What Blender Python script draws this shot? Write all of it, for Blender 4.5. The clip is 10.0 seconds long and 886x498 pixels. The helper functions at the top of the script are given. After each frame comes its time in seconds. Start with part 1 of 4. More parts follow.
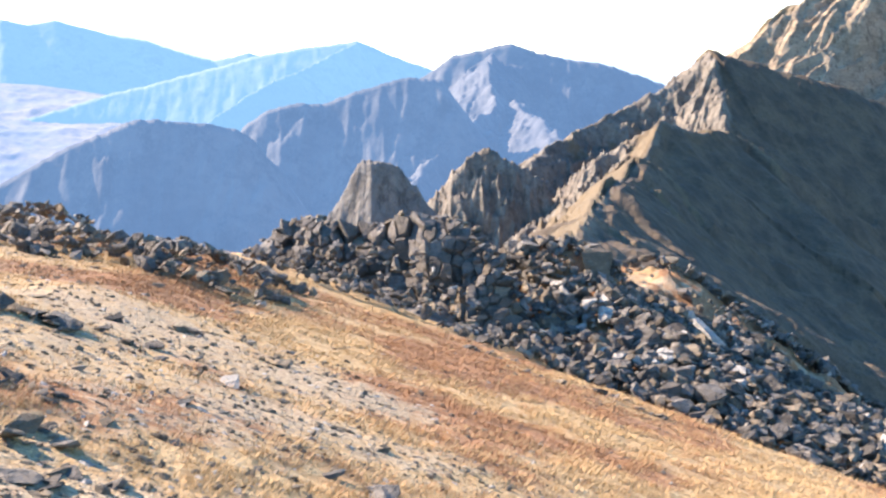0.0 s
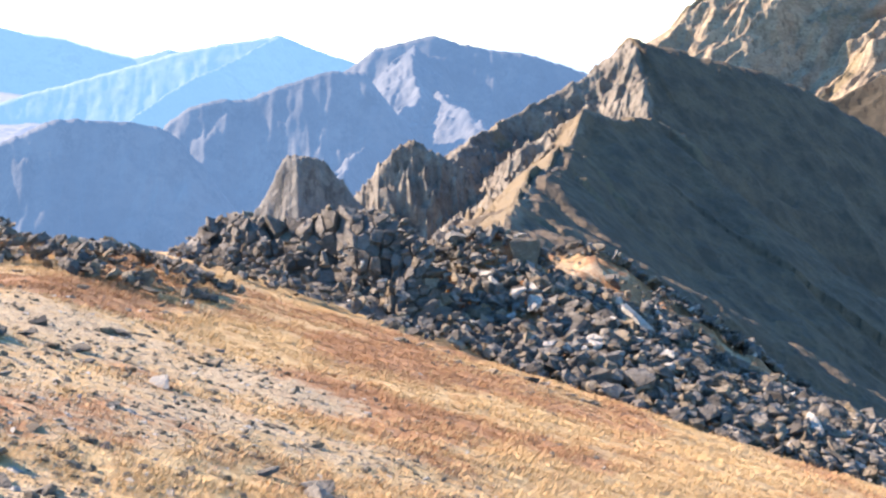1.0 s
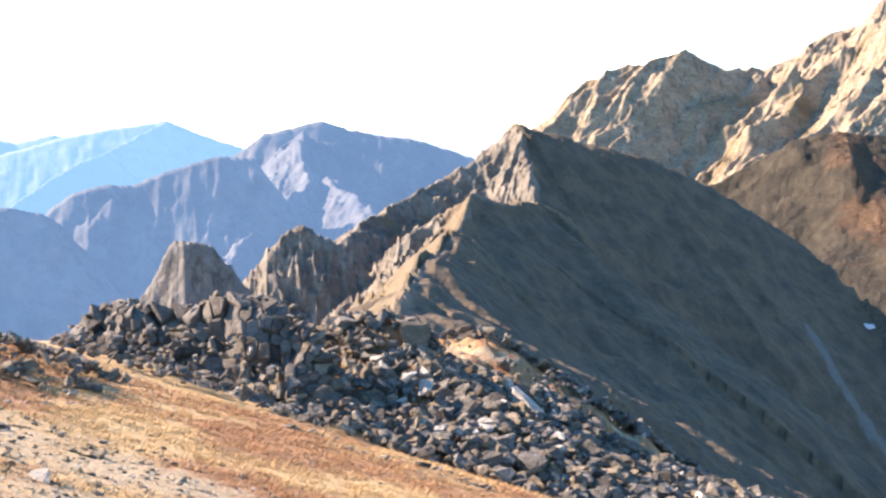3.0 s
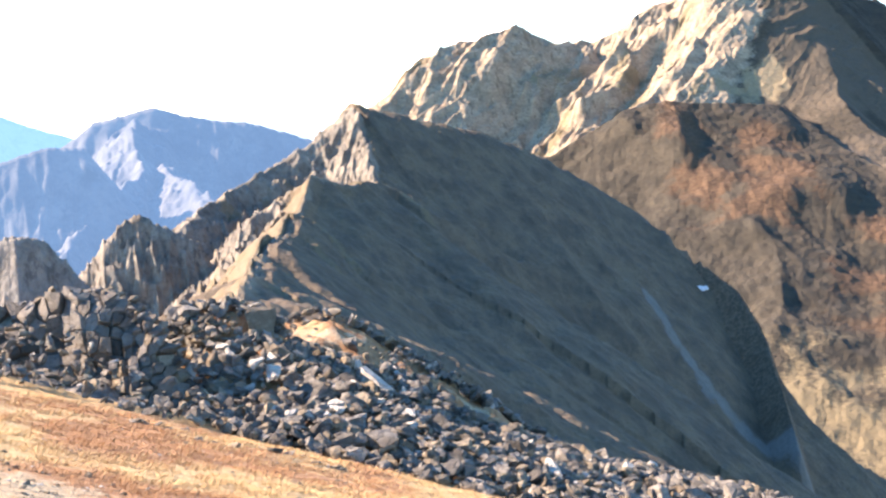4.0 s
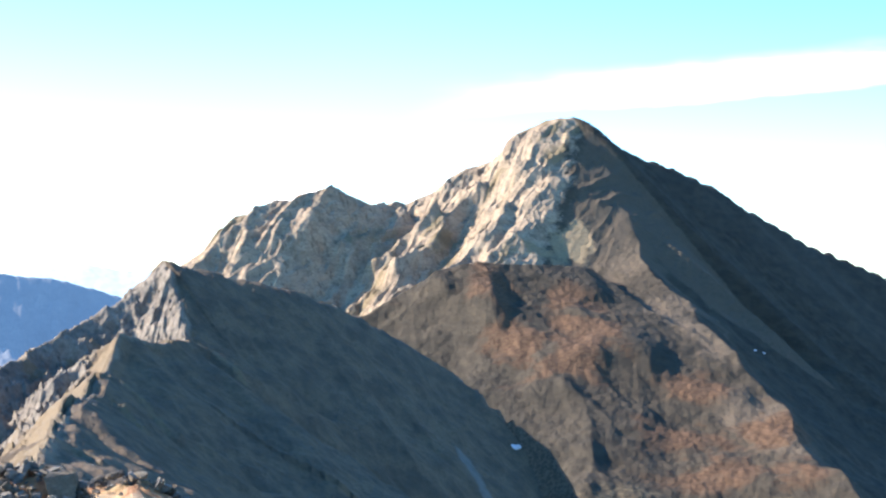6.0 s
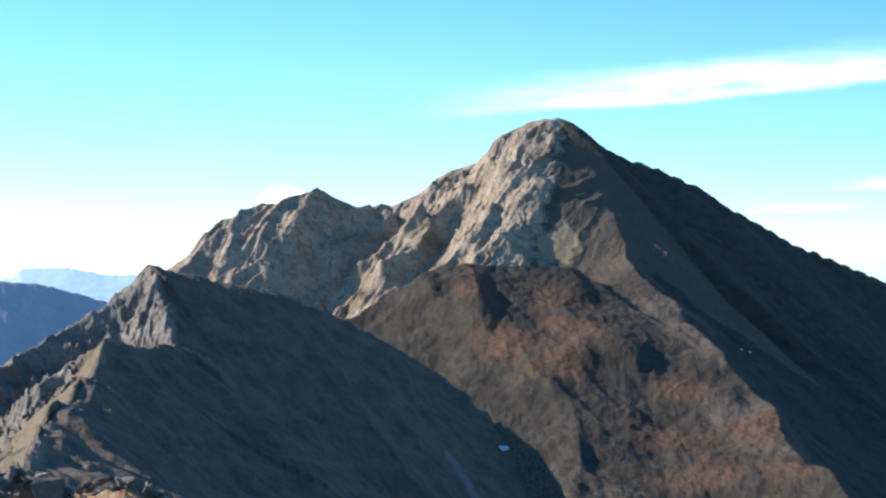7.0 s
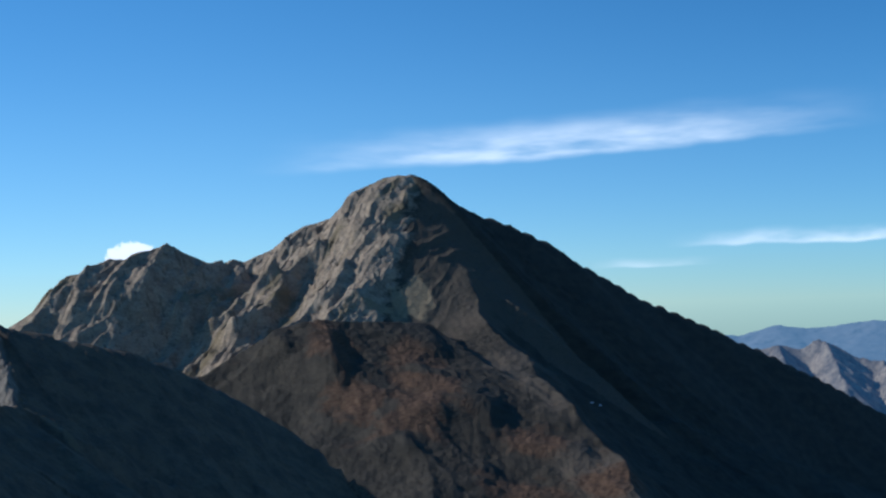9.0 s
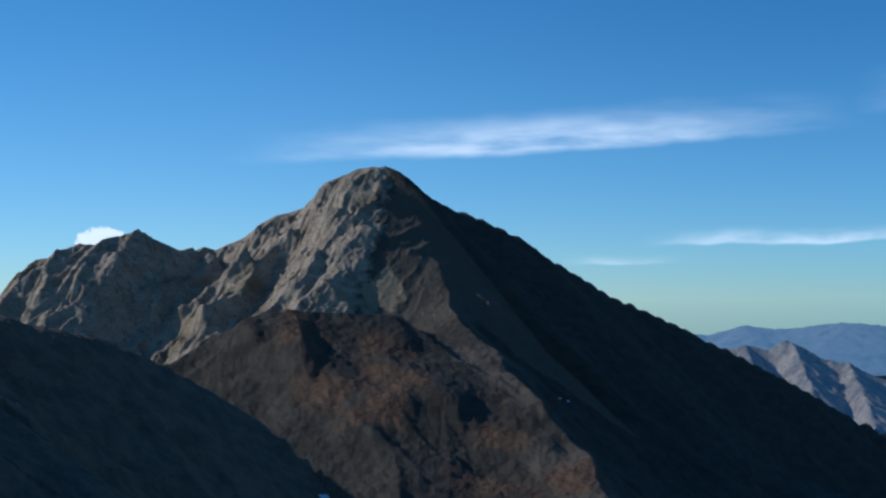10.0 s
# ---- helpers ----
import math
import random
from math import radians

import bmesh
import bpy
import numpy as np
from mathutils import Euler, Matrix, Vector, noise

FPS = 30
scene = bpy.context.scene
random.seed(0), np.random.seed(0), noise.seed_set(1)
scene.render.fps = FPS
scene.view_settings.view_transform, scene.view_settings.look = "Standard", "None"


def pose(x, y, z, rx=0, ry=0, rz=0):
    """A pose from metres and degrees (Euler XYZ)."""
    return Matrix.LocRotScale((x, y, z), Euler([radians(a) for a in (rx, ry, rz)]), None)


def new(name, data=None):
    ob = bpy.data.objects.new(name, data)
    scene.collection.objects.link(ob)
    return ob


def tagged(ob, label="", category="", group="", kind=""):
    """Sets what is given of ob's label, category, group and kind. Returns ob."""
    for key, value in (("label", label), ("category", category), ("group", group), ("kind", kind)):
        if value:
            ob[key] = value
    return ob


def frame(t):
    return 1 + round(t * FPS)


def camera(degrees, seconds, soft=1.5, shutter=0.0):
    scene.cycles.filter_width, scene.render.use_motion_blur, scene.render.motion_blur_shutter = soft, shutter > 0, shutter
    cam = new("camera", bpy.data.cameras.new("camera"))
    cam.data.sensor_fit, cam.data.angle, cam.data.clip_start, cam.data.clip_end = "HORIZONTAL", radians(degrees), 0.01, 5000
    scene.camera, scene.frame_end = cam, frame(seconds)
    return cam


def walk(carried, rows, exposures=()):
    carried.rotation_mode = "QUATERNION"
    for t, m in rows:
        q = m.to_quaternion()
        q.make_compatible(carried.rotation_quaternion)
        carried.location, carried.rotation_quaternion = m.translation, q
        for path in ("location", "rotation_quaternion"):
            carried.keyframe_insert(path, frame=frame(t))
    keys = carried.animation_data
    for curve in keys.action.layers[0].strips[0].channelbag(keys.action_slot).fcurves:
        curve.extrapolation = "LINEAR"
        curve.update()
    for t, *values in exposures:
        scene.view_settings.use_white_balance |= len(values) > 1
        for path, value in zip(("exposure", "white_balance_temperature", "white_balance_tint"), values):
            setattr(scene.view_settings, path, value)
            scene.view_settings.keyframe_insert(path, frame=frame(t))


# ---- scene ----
EYE = 1.6          # height of the eye over the ground

# ---- the camera and its walk ----
cam = camera(38.6, 10.0, soft=2.4)
TURNS = [(0, -0, -9.2, -1.2), (0.5, -2.27, -9.44, -0.46), (1, -3.29, -9.51, -0.15), (1.5, -4.33, -8.67, -0.12), (2, -4.93, -7.53, -0.9), (2.2, -5.23, -7.07, -1.37), (3.3, -10.71, -5.59, 0.67), (3.5, -12.63, -6.33, 1.09), (4, -15.45, -6.68, 1.71), (4.5, -18.3, -5.13, 1.03), (5, -20.71, -2.11, 1.29), (5.5, -22.62, -0.45, 1.14), (6, -24, 0.31, 1), (7.3, -24.68, 0.37, 1.53), (7.5, -25.52, 0.68, 1.67), (7.6, -27.5, 1.45, 1.65), (7.8, -30.9, 2.6, 1.5), (8, -31.16, 2.79, 1.53), (8.5, -30.88, 2.91, 1.7), (9, -31.32, 2.72, 1.8), (9.5, -31.16, 2.96, 1.68), (10, -32.58, 2.38, 0.47)]   # seconds, yaw, pitch, lean
rows = [(t, pose(0, 0, EYE, 90 + pitch, 0, yaw) @ pose(0, 0, 0, 0, 0, -lean)) for t, yaw, pitch, lean in TURNS]
EXPOSURES = [(0.0, 1.8, 7600, 20), (1.0, 1.8, 7700, 21), (2.0, 1.86, 7900, 22), (3.5, 1.97, 8300, 23), (4.0, 2.18, 8200, 22), (4.5, 2.4, 8100, 21), (5.0, 2.42, 7900, 19), (5.5, 2.18, 7400, 16), (6.0, 1.66, 6800, 14), (7.5, 0.42, 6100, 10),
             (8.0, 0.05, 5850, 9), (9.0, -0.44, 5550, 8), (10.0, -0.66, 5350, 7)]
walk(cam, rows, EXPOSURES)

# ---- sky and sun ----
SUN_ELEVATION, SUN_LEFT = 30.0, 64.0      # degrees above the level, and to the left of straight ahead
s_e, s_l = radians(SUN_ELEVATION), radians(SUN_LEFT)
SUN_WAY = Vector((-math.cos(s_e) * math.sin(s_l), math.cos(s_e) * math.cos(s_l), math.sin(s_e)))
sun = new("sun", bpy.data.lights.new("sun", "SUN"))
sun.data.energy, sun.data.angle, sun.data.color = 5.0, radians(0.5), (1.0, 0.93, 0.82)
sun.matrix_world = Matrix.Translation((0, 0, 60)) @ SUN_WAY.to_track_quat("Z", "Y").to_matrix().to_4x4()

world = bpy.data.worlds.new("sky")
scene.world = world
world.use_nodes = True
wt = world.node_tree
wt.nodes.clear()


class Nodes:
    """Short hand for building node trees."""

    def __init__(self, tree):
        self.tree = tree

    def add(self, kind, **values):
        node = self.tree.nodes.new(kind)
        for key, value in values.items():
            node.inputs[key.replace("_", " ")].default_value = value
        return node

    def link(self, a, b):
        self.tree.links.new(a, b)

    def math(self, op, a, b=None, clamp=False):
        node = self.tree.nodes.new("ShaderNodeMath")
        node.operation, node.use_clamp = op, clamp
        for n, v in enumerate((a, b)):
            if v is None:
                continue
            if isinstance(v, (int, float)):
                node.inputs[n].default_value = v
            else:
                self.link(v, node.inputs[n])
        return node.outputs[0]

    def noise(self, vector, scale, detail=5.0, rough=0.6, distortion=0.0):
        node = self.add("ShaderNodeTexNoise", Scale=scale, Detail=detail, Roughness=rough, Distortion=distortion)
        if vector is not None:
            self.link(vector, node.inputs["Vector"])
        return node.outputs["Fac"]

    def stretch(self, vector, sx, sy, sz, rz=0.0):
        node = self.tree.nodes.new("ShaderNodeMapping")
        node.inputs["Scale"].default_value = (sx, sy, sz)
        node.inputs["Rotation"].default_value = (0, 0, radians(rz))
        self.link(vector, node.inputs["Vector"])
        return node.outputs[0]

    def step(self, value, low, high, clamp=True):
        node = self.tree.nodes.new("ShaderNodeMapRange")
        node.interpolation_type, node.clamp = "SMOOTHSTEP", clamp
        self.link(value, node.inputs["Value"])
        node.inputs["From Min"].default_value, node.inputs["From Max"].default_value = low, high
        return node.outputs[0]

    def mix(self, fac, a, b, blend="MIX"):
        node = self.tree.nodes.new("ShaderNodeMix")
        node.data_type, node.blend_type, node.clamp_factor = "RGBA", blend, True
        for socket, v in ((node.inputs[0], fac), (node.inputs[6], a), (node.inputs[7], b)):
            if isinstance(v, (int, float)):
                socket.default_value = v
            elif isinstance(v, tuple):
                socket.default_value = (*v, 1.0)
            else:
                self.link(v, socket)
        return node.outputs[2]


w = Nodes(wt)
sky = wt.nodes.new("ShaderNodeTexSky")
sky.sky_type, sky.sun_disc = "NISHITA", False
sky.sun_elevation, sky.sun_rotation = s_e, -s_l
sky.altitude, sky.air_density, sky.dust_density, sky.ozone_density = 2200.0, 1.1, 0.0, 4.0
place = wt.nodes.new("ShaderNodeTexCoord").outputs["Generated"]
parts_of = wt.nodes.new("ShaderNodeSeparateXYZ")
w.link(place, parts_of.inputs[0])
wx, wy, wz = parts_of.outputs
bearing = w.math("MULTIPLY", w.math("ARCTAN2", wx, wy), 180 / math.pi)          # degrees to the right of straight ahead
height = w.math("MULTIPLY", w.math("ARCSINE", wz), 180 / math.pi)                # degrees above the level
flat = wt.nodes.new("ShaderNodeCombineXYZ")
w.link(bearing, flat.inputs[0])
w.link(height, flat.inputs[1])
flat = flat.outputs[0]


def streak(b0, h0, b1, h1, thin, soft_ends, stretch_noise, strength):
    """A streak of high cloud from one bearing and height to another."""
    rise = (h1 - h0) / (b1 - b0)
    along = w.math("SUBTRACT", bearing, b0)
    wave = w.math("MULTIPLY", w.math("SUBTRACT", w.noise(w.stretch(flat, 0.25, 0.25, 1), 1.0, 2.0), 0.5), 0.6)
    off = w.math("ADD", w.math("SUBTRACT", w.math("SUBTRACT", height, h0), w.math("MULTIPLY", along, rise)), wave)
    under = w.step(off, -0.22 * thin, 0.12 * thin)
    over = w.math("SUBTRACT", 1.0, w.step(off, 0.0, 1.6 * thin))
    ends = w.math("MULTIPLY", w.step(bearing, b0, b0 + soft_ends), w.math("SUBTRACT", 1.0, w.step(bearing, b1 - soft_ends, b1)))
    torn = w.step(w.noise(w.stretch(flat, stretch_noise, 1.1, 1, 6), 1.0, 4.0, 0.5), 0.15, 0.8)
    return w.math("MULTIPLY", w.math("MULTIPLY", w.math("MULTIPLY", under, over), ends), w.math("MULTIPLY", torn, strength))


clouds = streak(22.0, 6.2, 52.0, 7.55, 1.2, 14.0, 0.22, 1.0)
for values in ((41.0, 2.45, 56.0, 2.5, 0.5, 5.0, 0.4, 0.75), (37.5, 1.55, 44.0, 1.6, 0.3, 2.5, 0.4, 0.4), (50.0, 7.8, 62.0, 9.2, 1.4, 6.0, 0.3, 0.5)):
    clouds = w.math("MAXIMUM", clouds, streak(*values))
# a small heaped cloud just over the left shoulder of the peak
puff = w.math("ADD", w.math("POWER", w.math("DIVIDE", w.math("SUBTRACT", bearing, 17.6), 1.35), 2.0),
              w.math("POWER", w.math("DIVIDE", w.math("SUBTRACT", height, 2.3), 1.15), 2.0))
puff = w.math("ADD", puff, w.math("MULTIPLY", w.math("SUBTRACT", w.noise(flat, 1.6, 5.0), 0.5), 1.6))
clouds = w.math("MAXIMUM", clouds, w.math("SUBTRACT", 1.0, w.step(puff, 0.75, 1.0)))
vivid = w.add("ShaderNodeHueSaturation", Saturation=1.2, Hue=0.495)
w.link(sky.outputs[0], vivid.inputs["Color"])
hazy = w.mix(w.math("SUBTRACT", 1.0, w.step(height, -1.0, 9.0)), vivid.outputs[0], (0.7, 0.88, 1.0), "MULTIPLY")
away = w.mix(w.step(bearing, 18.0, 60.0), (1.0, 1.0, 1.0), (0.58, 0.67, 0.72))          # deeper blue away from the sun
hazy = w.mix(1.0, hazy, away, "MULTIPLY")
air = w.mix(clouds, hazy, (7.6, 8.0, 8.5))
glow = w.add("ShaderNodeBackground", Strength=0.18)
w.link(air, glow.inputs["Color"])
w.link(glow.outputs[0], wt.nodes.new("ShaderNodeOutputWorld").inputs["Surface"])


# ---- numbers for terrain ----
def lattice(ix, iy, seed):
    """A repeatable random number from 0 to 1 at whole places."""
    n = (ix.astype(np.int64) * 374761393 + iy.astype(np.int64) * 668265263 + seed * 982451653) & 0xFFFFFFFF
    n = ((n ^ (n >> 13)) * 1274126177) & 0xFFFFFFFF
    return ((n ^ (n >> 16)) & 0xFFFFFF) / 0xFFFFFF


def ripple(x, y, seed=0):
    """Smooth noise from -1 to 1."""
    ix, iy = np.floor(x), np.floor(y)
    u, v = x - ix, y - iy
    u, v = u * u * u * (u * (6 * u - 15) + 10), v * v * v * (v * (6 * v - 15) + 10)
    a, b, c, d = (lattice(ix + i, iy + j, seed) for j in (0, 1) for i in (0, 1))
    return 2 * (a * (1 - u) * (1 - v) + b * u * (1 - v) + c * (1 - u) * v + d * u * v) - 1


def rough(x, y, octaves=5, gain=0.5, seed=0):
    """Layered noise from about -1 to 1."""
    total, size, share = 0.0, 1.0, 0.0
    for n in range(octaves):
        total = total + size * ripple(x * 2.03 ** n + 17.3 * n, y * 2.03 ** n - 9.1 * n, seed + n)
        share += size
        size *= gain
    return total / share * 1.4


def crags(x, y, octaves=5, gain=0.55, seed=0):
    """Sharp ribs and gullies, 0 in the gullies and 1 on the ribs."""
    total, size, share = 0.0, 1.0, 0.0
    for n in range(octaves):
        total = total + size * (1 - np.abs(ripple(x * 1.97 ** n + 5.7 * n, y * 1.97 ** n + 3.3 * n, seed + n))) ** 2
        share += size
        size *= gain
    return total / share


def near_line(x, y, line):
    """The distance of places from a line in the plan, the line's height there, which side they lie on (1: its left), and how far past its ends."""
    best = np.full(x.shape, 1e12)
    top, side, past = np.zeros(x.shape), np.ones(x.shape), np.zeros(x.shape)
    for n, ((ax, ay, az), (bx, by, bz)) in enumerate(zip(line, line[1:])):
        dx, dy = bx - ax, by - ay
        span = math.hypot(dx, dy)
        g = ((x - ax) * dx + (y - ay) * dy) / (span * span)
        f = np.clip(g, 0, 1)
        ox, oy = x - ax - f * dx, y - ay - f * dy
        d = ox * ox + oy * oy
        closer = d < best
        best = np.where(closer, d, best)
        top = np.where(closer, az + f * (bz - az), top)
        side = np.where(closer, np.sign(dx * (y - ay) - dy * (x - ax)), side)
        beyond = (np.maximum(-g, 0) if n == 0 else 0) + (np.maximum(g - 1, 0) if n == len(line) - 2 else 0)
        past = np.where(closer, beyond * span, past)
    return np.sqrt(best), top, side, past


class Ridge:
    """A crest line with a slope on each side. ribs: (height of the ribs, their width, their length, bearing of their fall line)."""

    def __init__(self, line, left, right, ribs=(0, 50, 200, 0), jag=(1.0, 10.0), stone=0.5, seed=1, ends=0.6, hum=(0.0, 1.0), calm=1.0, drop=0.0):
        self.line, self.left, self.right, self.ribs, self.jag, self.stone, self.seed, self.ends, self.hum, self.calm, self.drop = line, left, right, ribs, jag, stone if isinstance(stone, tuple) else (stone, stone), seed, ends, hum, calm, drop

    def surface(self, x, y):
        z = np.full(x.shape, -1e9)
        d, side = np.zeros(x.shape), np.ones(x.shape)
        for n, segment in enumerate(zip(self.line, self.line[1:])):
            d1, top, side1, past = near_line(x, y, segment)
            end = np.where(past > 0, self.ends, 0.0) if n in (0, len(self.line) - 2) else self.drop * np.maximum(past - 12, 0) / np.maximum(past, 1)
            z1 = top - np.where(side1 > 0, self.left, self.right) * d1 - end * past
            higher = z1 > z
            z, d, side = np.where(higher, z1, z), np.where(higher, d1, d), np.where(higher, side1, side)
        force = np.where(side > 0, self.calm, 1.0)          # how much of the ribs and crags the left side has
        tall, wide, long, turn = self.ribs
        c, s = math.cos(radians(turn)), math.sin(radians(turn))
        u, v = x * c + y * s, -x * s + y * c
        if tall:
            bend = rough(x / (wide * 3), y / (wide * 3), 3, 0.5, self.seed + 40) * wide * 0.6
            rib = crags((u + bend) / wide, v / long, 3, 0.55, self.seed) - 0.45
            z = z + tall * rib * np.clip(d / (wide * 0.6), 0.0, 1.0) * force
        if self.hum[0]:
            z = z + self.hum[0] * rough(x / self.hum[1], y / self.hum[1], 4, 0.5, self.seed + 70) * np.clip(d / self.hum[1], 0, 1)
        tall, wide = self.jag
        z = z + tall * (crags(x / wide, y / wide, 4, 0.6, self.seed + 9) - 0.5) * force * (0.35 + 0.65 * np.clip(d / wide, 0, 1))
        return z, np.where(side > 0, self.stone[0], self.stone[1])


def heights(x, y, ridges):
    """The highest of the ridges everywhere, and how stony that one is."""
    z, stone = None, None
    for ridge in ridges:
        one, hard = ridge.surface(x, y)
        if z is None:
            z, stone = one, hard
        else:
            stone = np.where(one > z, hard, stone)
            z = np.maximum(z, one)
    return z, stone


def fan(b0, b1, nb, distances):
    """Places in a fan round the viewpoint: bearings to the right in degrees, and distances."""
    b = np.radians(np.linspace(b0, b1, nb))[:, None]
    r = np.asarray(distances)[None, :]
    return np.sin(b) * r, np.cos(b) * r


def sheet(name, x, y, z, material, fields=None, closed=False, smooth=True, wanted=None):
    """One mesh of a grid of places."""
    n, m = x.shape
    index = np.arange(n * m).reshape(n, m)
    if closed:
        index = np.vstack([index, index[:1]])
    quads = np.stack([index[:-1, :-1], index[:-1, 1:], index[1:, 1:], index[1:, :-1]], -1).reshape(-1, 4)
    co = np.stack([x, y, z], -1).astype(np.float32).reshape(-1, 3)
    if wanted is not None:
        quads = quads[wanted.ravel()]
        used, quads = np.unique(quads, return_inverse=True)
        quads, co = quads.reshape(-1, 4), co[used]
    mesh = bpy.data.meshes.new(name)
    mesh.vertices.add(len(co))
    mesh.vertices.foreach_set("co", co.ravel())
    mesh.loops.add(quads.size)
    mesh.loops.foreach_set("vertex_index", quads.ravel().astype(np.int32))
    mesh.polygons.add(len(quads))
    mesh.polygons.foreach_set("loop_start", np.arange(0, quads.size, 4, dtype=np.int32))
    for key, values in (fields or {}).items():
        values = np.ravel(values) if wanted is None else np.ravel(values)[used]
        mesh.attributes.new(key, "FLOAT", "POINT").data.foreach_set("value", values.astype(np.float32))
    mesh.update()
    mesh.validate()
    mesh.polygons.foreach_set("use_smooth", np.full(len(quads), smooth))
    # faces look up
    if len(mesh.polygons) and sum(p.normal.z for p in list(mesh.polygons)[::max(1, len(quads) // 200)]) < 0:
        mesh.flip_normals()
    mesh.materials.append(material)
    return new(name, mesh)


def spots(x, y, places):
    """1 at the middle of each place (x, y, width along x, width along y), 0 far from all."""
    total = np.zeros(np.shape(x))
    for px, py, wx_, wy_ in places:
        total = np.maximum(total, np.exp(-((x - px) / wx_) ** 2 - ((y - py) / wy_) ** 2))
    return total


def mountain(name, x, y, z, fields, material, label, category, rock="rock_face", soft="turf_slope"):
    """A mountain as a thing of two parts: its bare rock and its softer slopes."""
    thing = tagged(new(name), label, category)
    stone = fields["stone"]
    hard = (stone[:-1, :-1] + stone[1:, 1:]) * 0.5 > 0.3
    for title, wanted in ((rock, hard), (soft, ~hard)):
        if wanted.any():
            sheet(title, x, y, z, material, fields, wanted=wanted).parent = thing
    return thing


# ---- materials ----
def plain(name, roughness=0.9):
    m = bpy.data.materials.new(name)
    m.use_nodes = True
    n = Nodes(m.node_tree)
    shader = m.node_tree.nodes["Principled BSDF"]
    shader.inputs["Roughness"].default_value = roughness
    shader.inputs["Specular IOR Level"].default_value = 0.2
    where = m.node_tree.nodes.new("ShaderNodeNewGeometry").outputs["Position"]
    return m, n, shader, where


def relief(n, shader, value, strength, distance):
    bump = n.add("ShaderNodeBump", Strength=strength, Distance=distance)
    n.link(value, bump.inputs["Height"])
    n.link(bump.outputs[0], shader.inputs["Normal"])


def attribute(n, name):
    node = n.tree.nodes.new("ShaderNodeAttribute")
    node.attribute_name = name
    return node.outputs["Fac"]


def mountain_material(name, rock, turf, size, rust=(0.2, 0.1, 0.05), gold=(0.3, 0.22, 0.12), scree=(0.3, 0.24, 0.15), air=None, haze_glow=0.0, crisp=1.0, flat=1.0):
    """Rock where it is stony, dry turf elsewhere, with heath, golden grass and scree where the slope has them. size:
    metres of the larger patches. air: colour of a glow that stands in for haze.
    """
    m, n, shader, where = plain(name)
    layers = n.stretch(where, 1, 1, flat)
    mid, fine = n.noise(layers, 5 / size, 5.0, 0.65), n.noise(layers, 26 / size, 5.0, 0.7)
    ragged = n.math("ADD", n.math("MULTIPLY", n.math("SUBTRACT", fine, 0.5), 1.1), n.math("MULTIPLY", n.math("SUBTRACT", mid, 0.5), 0.7))

    def cover(key, low, high):
        return n.step(n.math("ADD", attribute(n, key), ragged), low, high)

    crack = n.noise(n.stretch(where, 16 / size, 16 / size, 6 / size), 1.0, 5.0, 0.7)
    stones = n.mix(n.step(mid, 0.32, 0.68), *rock)
    stones = n.mix(n.math("MULTIPLY", n.step(fine, 0.42, 0.7), 0.6), stones, tuple(c * 0.6 for c in rock[0]))
    stones = n.mix(n.math("MULTIPLY", n.step(crack, 0.52, 0.66), 0.7), stones, tuple(c * 0.42 for c in rock[0]))
    sod = n.mix(n.step(mid, 0.35, 0.65), *turf)
    sod = n.mix(n.math("MULTIPLY", n.step(fine, 0.5, 0.68), 0.6), sod, tuple(c * 0.5 for c in turf[0]))
    sod = n.mix(n.math("MULTIPLY", cover("grey", 0.4, 0.9), 0.7), sod, tuple((a + b) * 0.42 for a, b in zip(turf[1], rock[0])))
    bush = n.mix(n.step(fine, 0.38, 0.62), rust, tuple(c * 0.55 for c in rust))
    sod = n.mix(cover("rust", 0.3, 0.75), sod, bush)
    colour = n.mix(cover("stone", 0.3, 0.6), sod, stones)
    colour = n.mix(n.math("MULTIPLY", cover("gold", 0.35, 0.75), 0.85), colour, n.mix(mid, gold, tuple(c * 0.8 for c in gold)))
    colour = n.mix(cover("scree", 0.3, 0.7), colour, n.mix(n.step(fine, 0.35, 0.65), scree, tuple(c * 0.8 for c in scree)))
    n.link(colour, shader.inputs["Base Color"])
    relief(n, shader, n.math("SUBTRACT", n.math("ADD", n.math("MULTIPLY", mid, 0.7), n.math("MULTIPLY", fine, 0.8)), n.math("MULTIPLY", crack, 0.6)), 0.6 * crisp, size * 0.035)
    # haze is painted on as emission of the slope itself
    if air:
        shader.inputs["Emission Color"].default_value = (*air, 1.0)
        shader.inputs["Emission Strength"].default_value = haze_glow
    return m


RIDGE_SKIN = mountain_material("ridge_rock_and_turf", ((0.135, 0.114, 0.094), (0.24, 0.203, 0.162)), ((0.142, 0.101, 0.066), (0.084, 0.064, 0.047)), 40.0, rust=(0.15, 0.1, 0.065), gold=(0.185, 0.135, 0.082), scree=(0.16, 0.148, 0.13))
FANG_SKIN = mountain_material("grey_fang_rock", ((0.14, 0.128, 0.116), (0.21, 0.192, 0.172)), ((0.14, 0.128, 0.112), (0.12, 0.11, 0.1)), 40.0)
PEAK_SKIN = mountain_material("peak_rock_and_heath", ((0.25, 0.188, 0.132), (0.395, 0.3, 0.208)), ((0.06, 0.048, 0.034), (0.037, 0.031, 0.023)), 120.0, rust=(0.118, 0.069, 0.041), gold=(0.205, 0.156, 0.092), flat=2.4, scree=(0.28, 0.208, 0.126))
# the far skins glow blue to imitate haze in front of them
FAR_SKIN = mountain_material("far_rock_haze_glow", ((0.045, 0.046, 0.05), (0.105, 0.098, 0.09)), ((0.05, 0.052, 0.054), (0.08, 0.075, 0.07)), 800.0, air=(0.19, 0.44, 0.9), haze_glow=0.165, crisp=0.2)
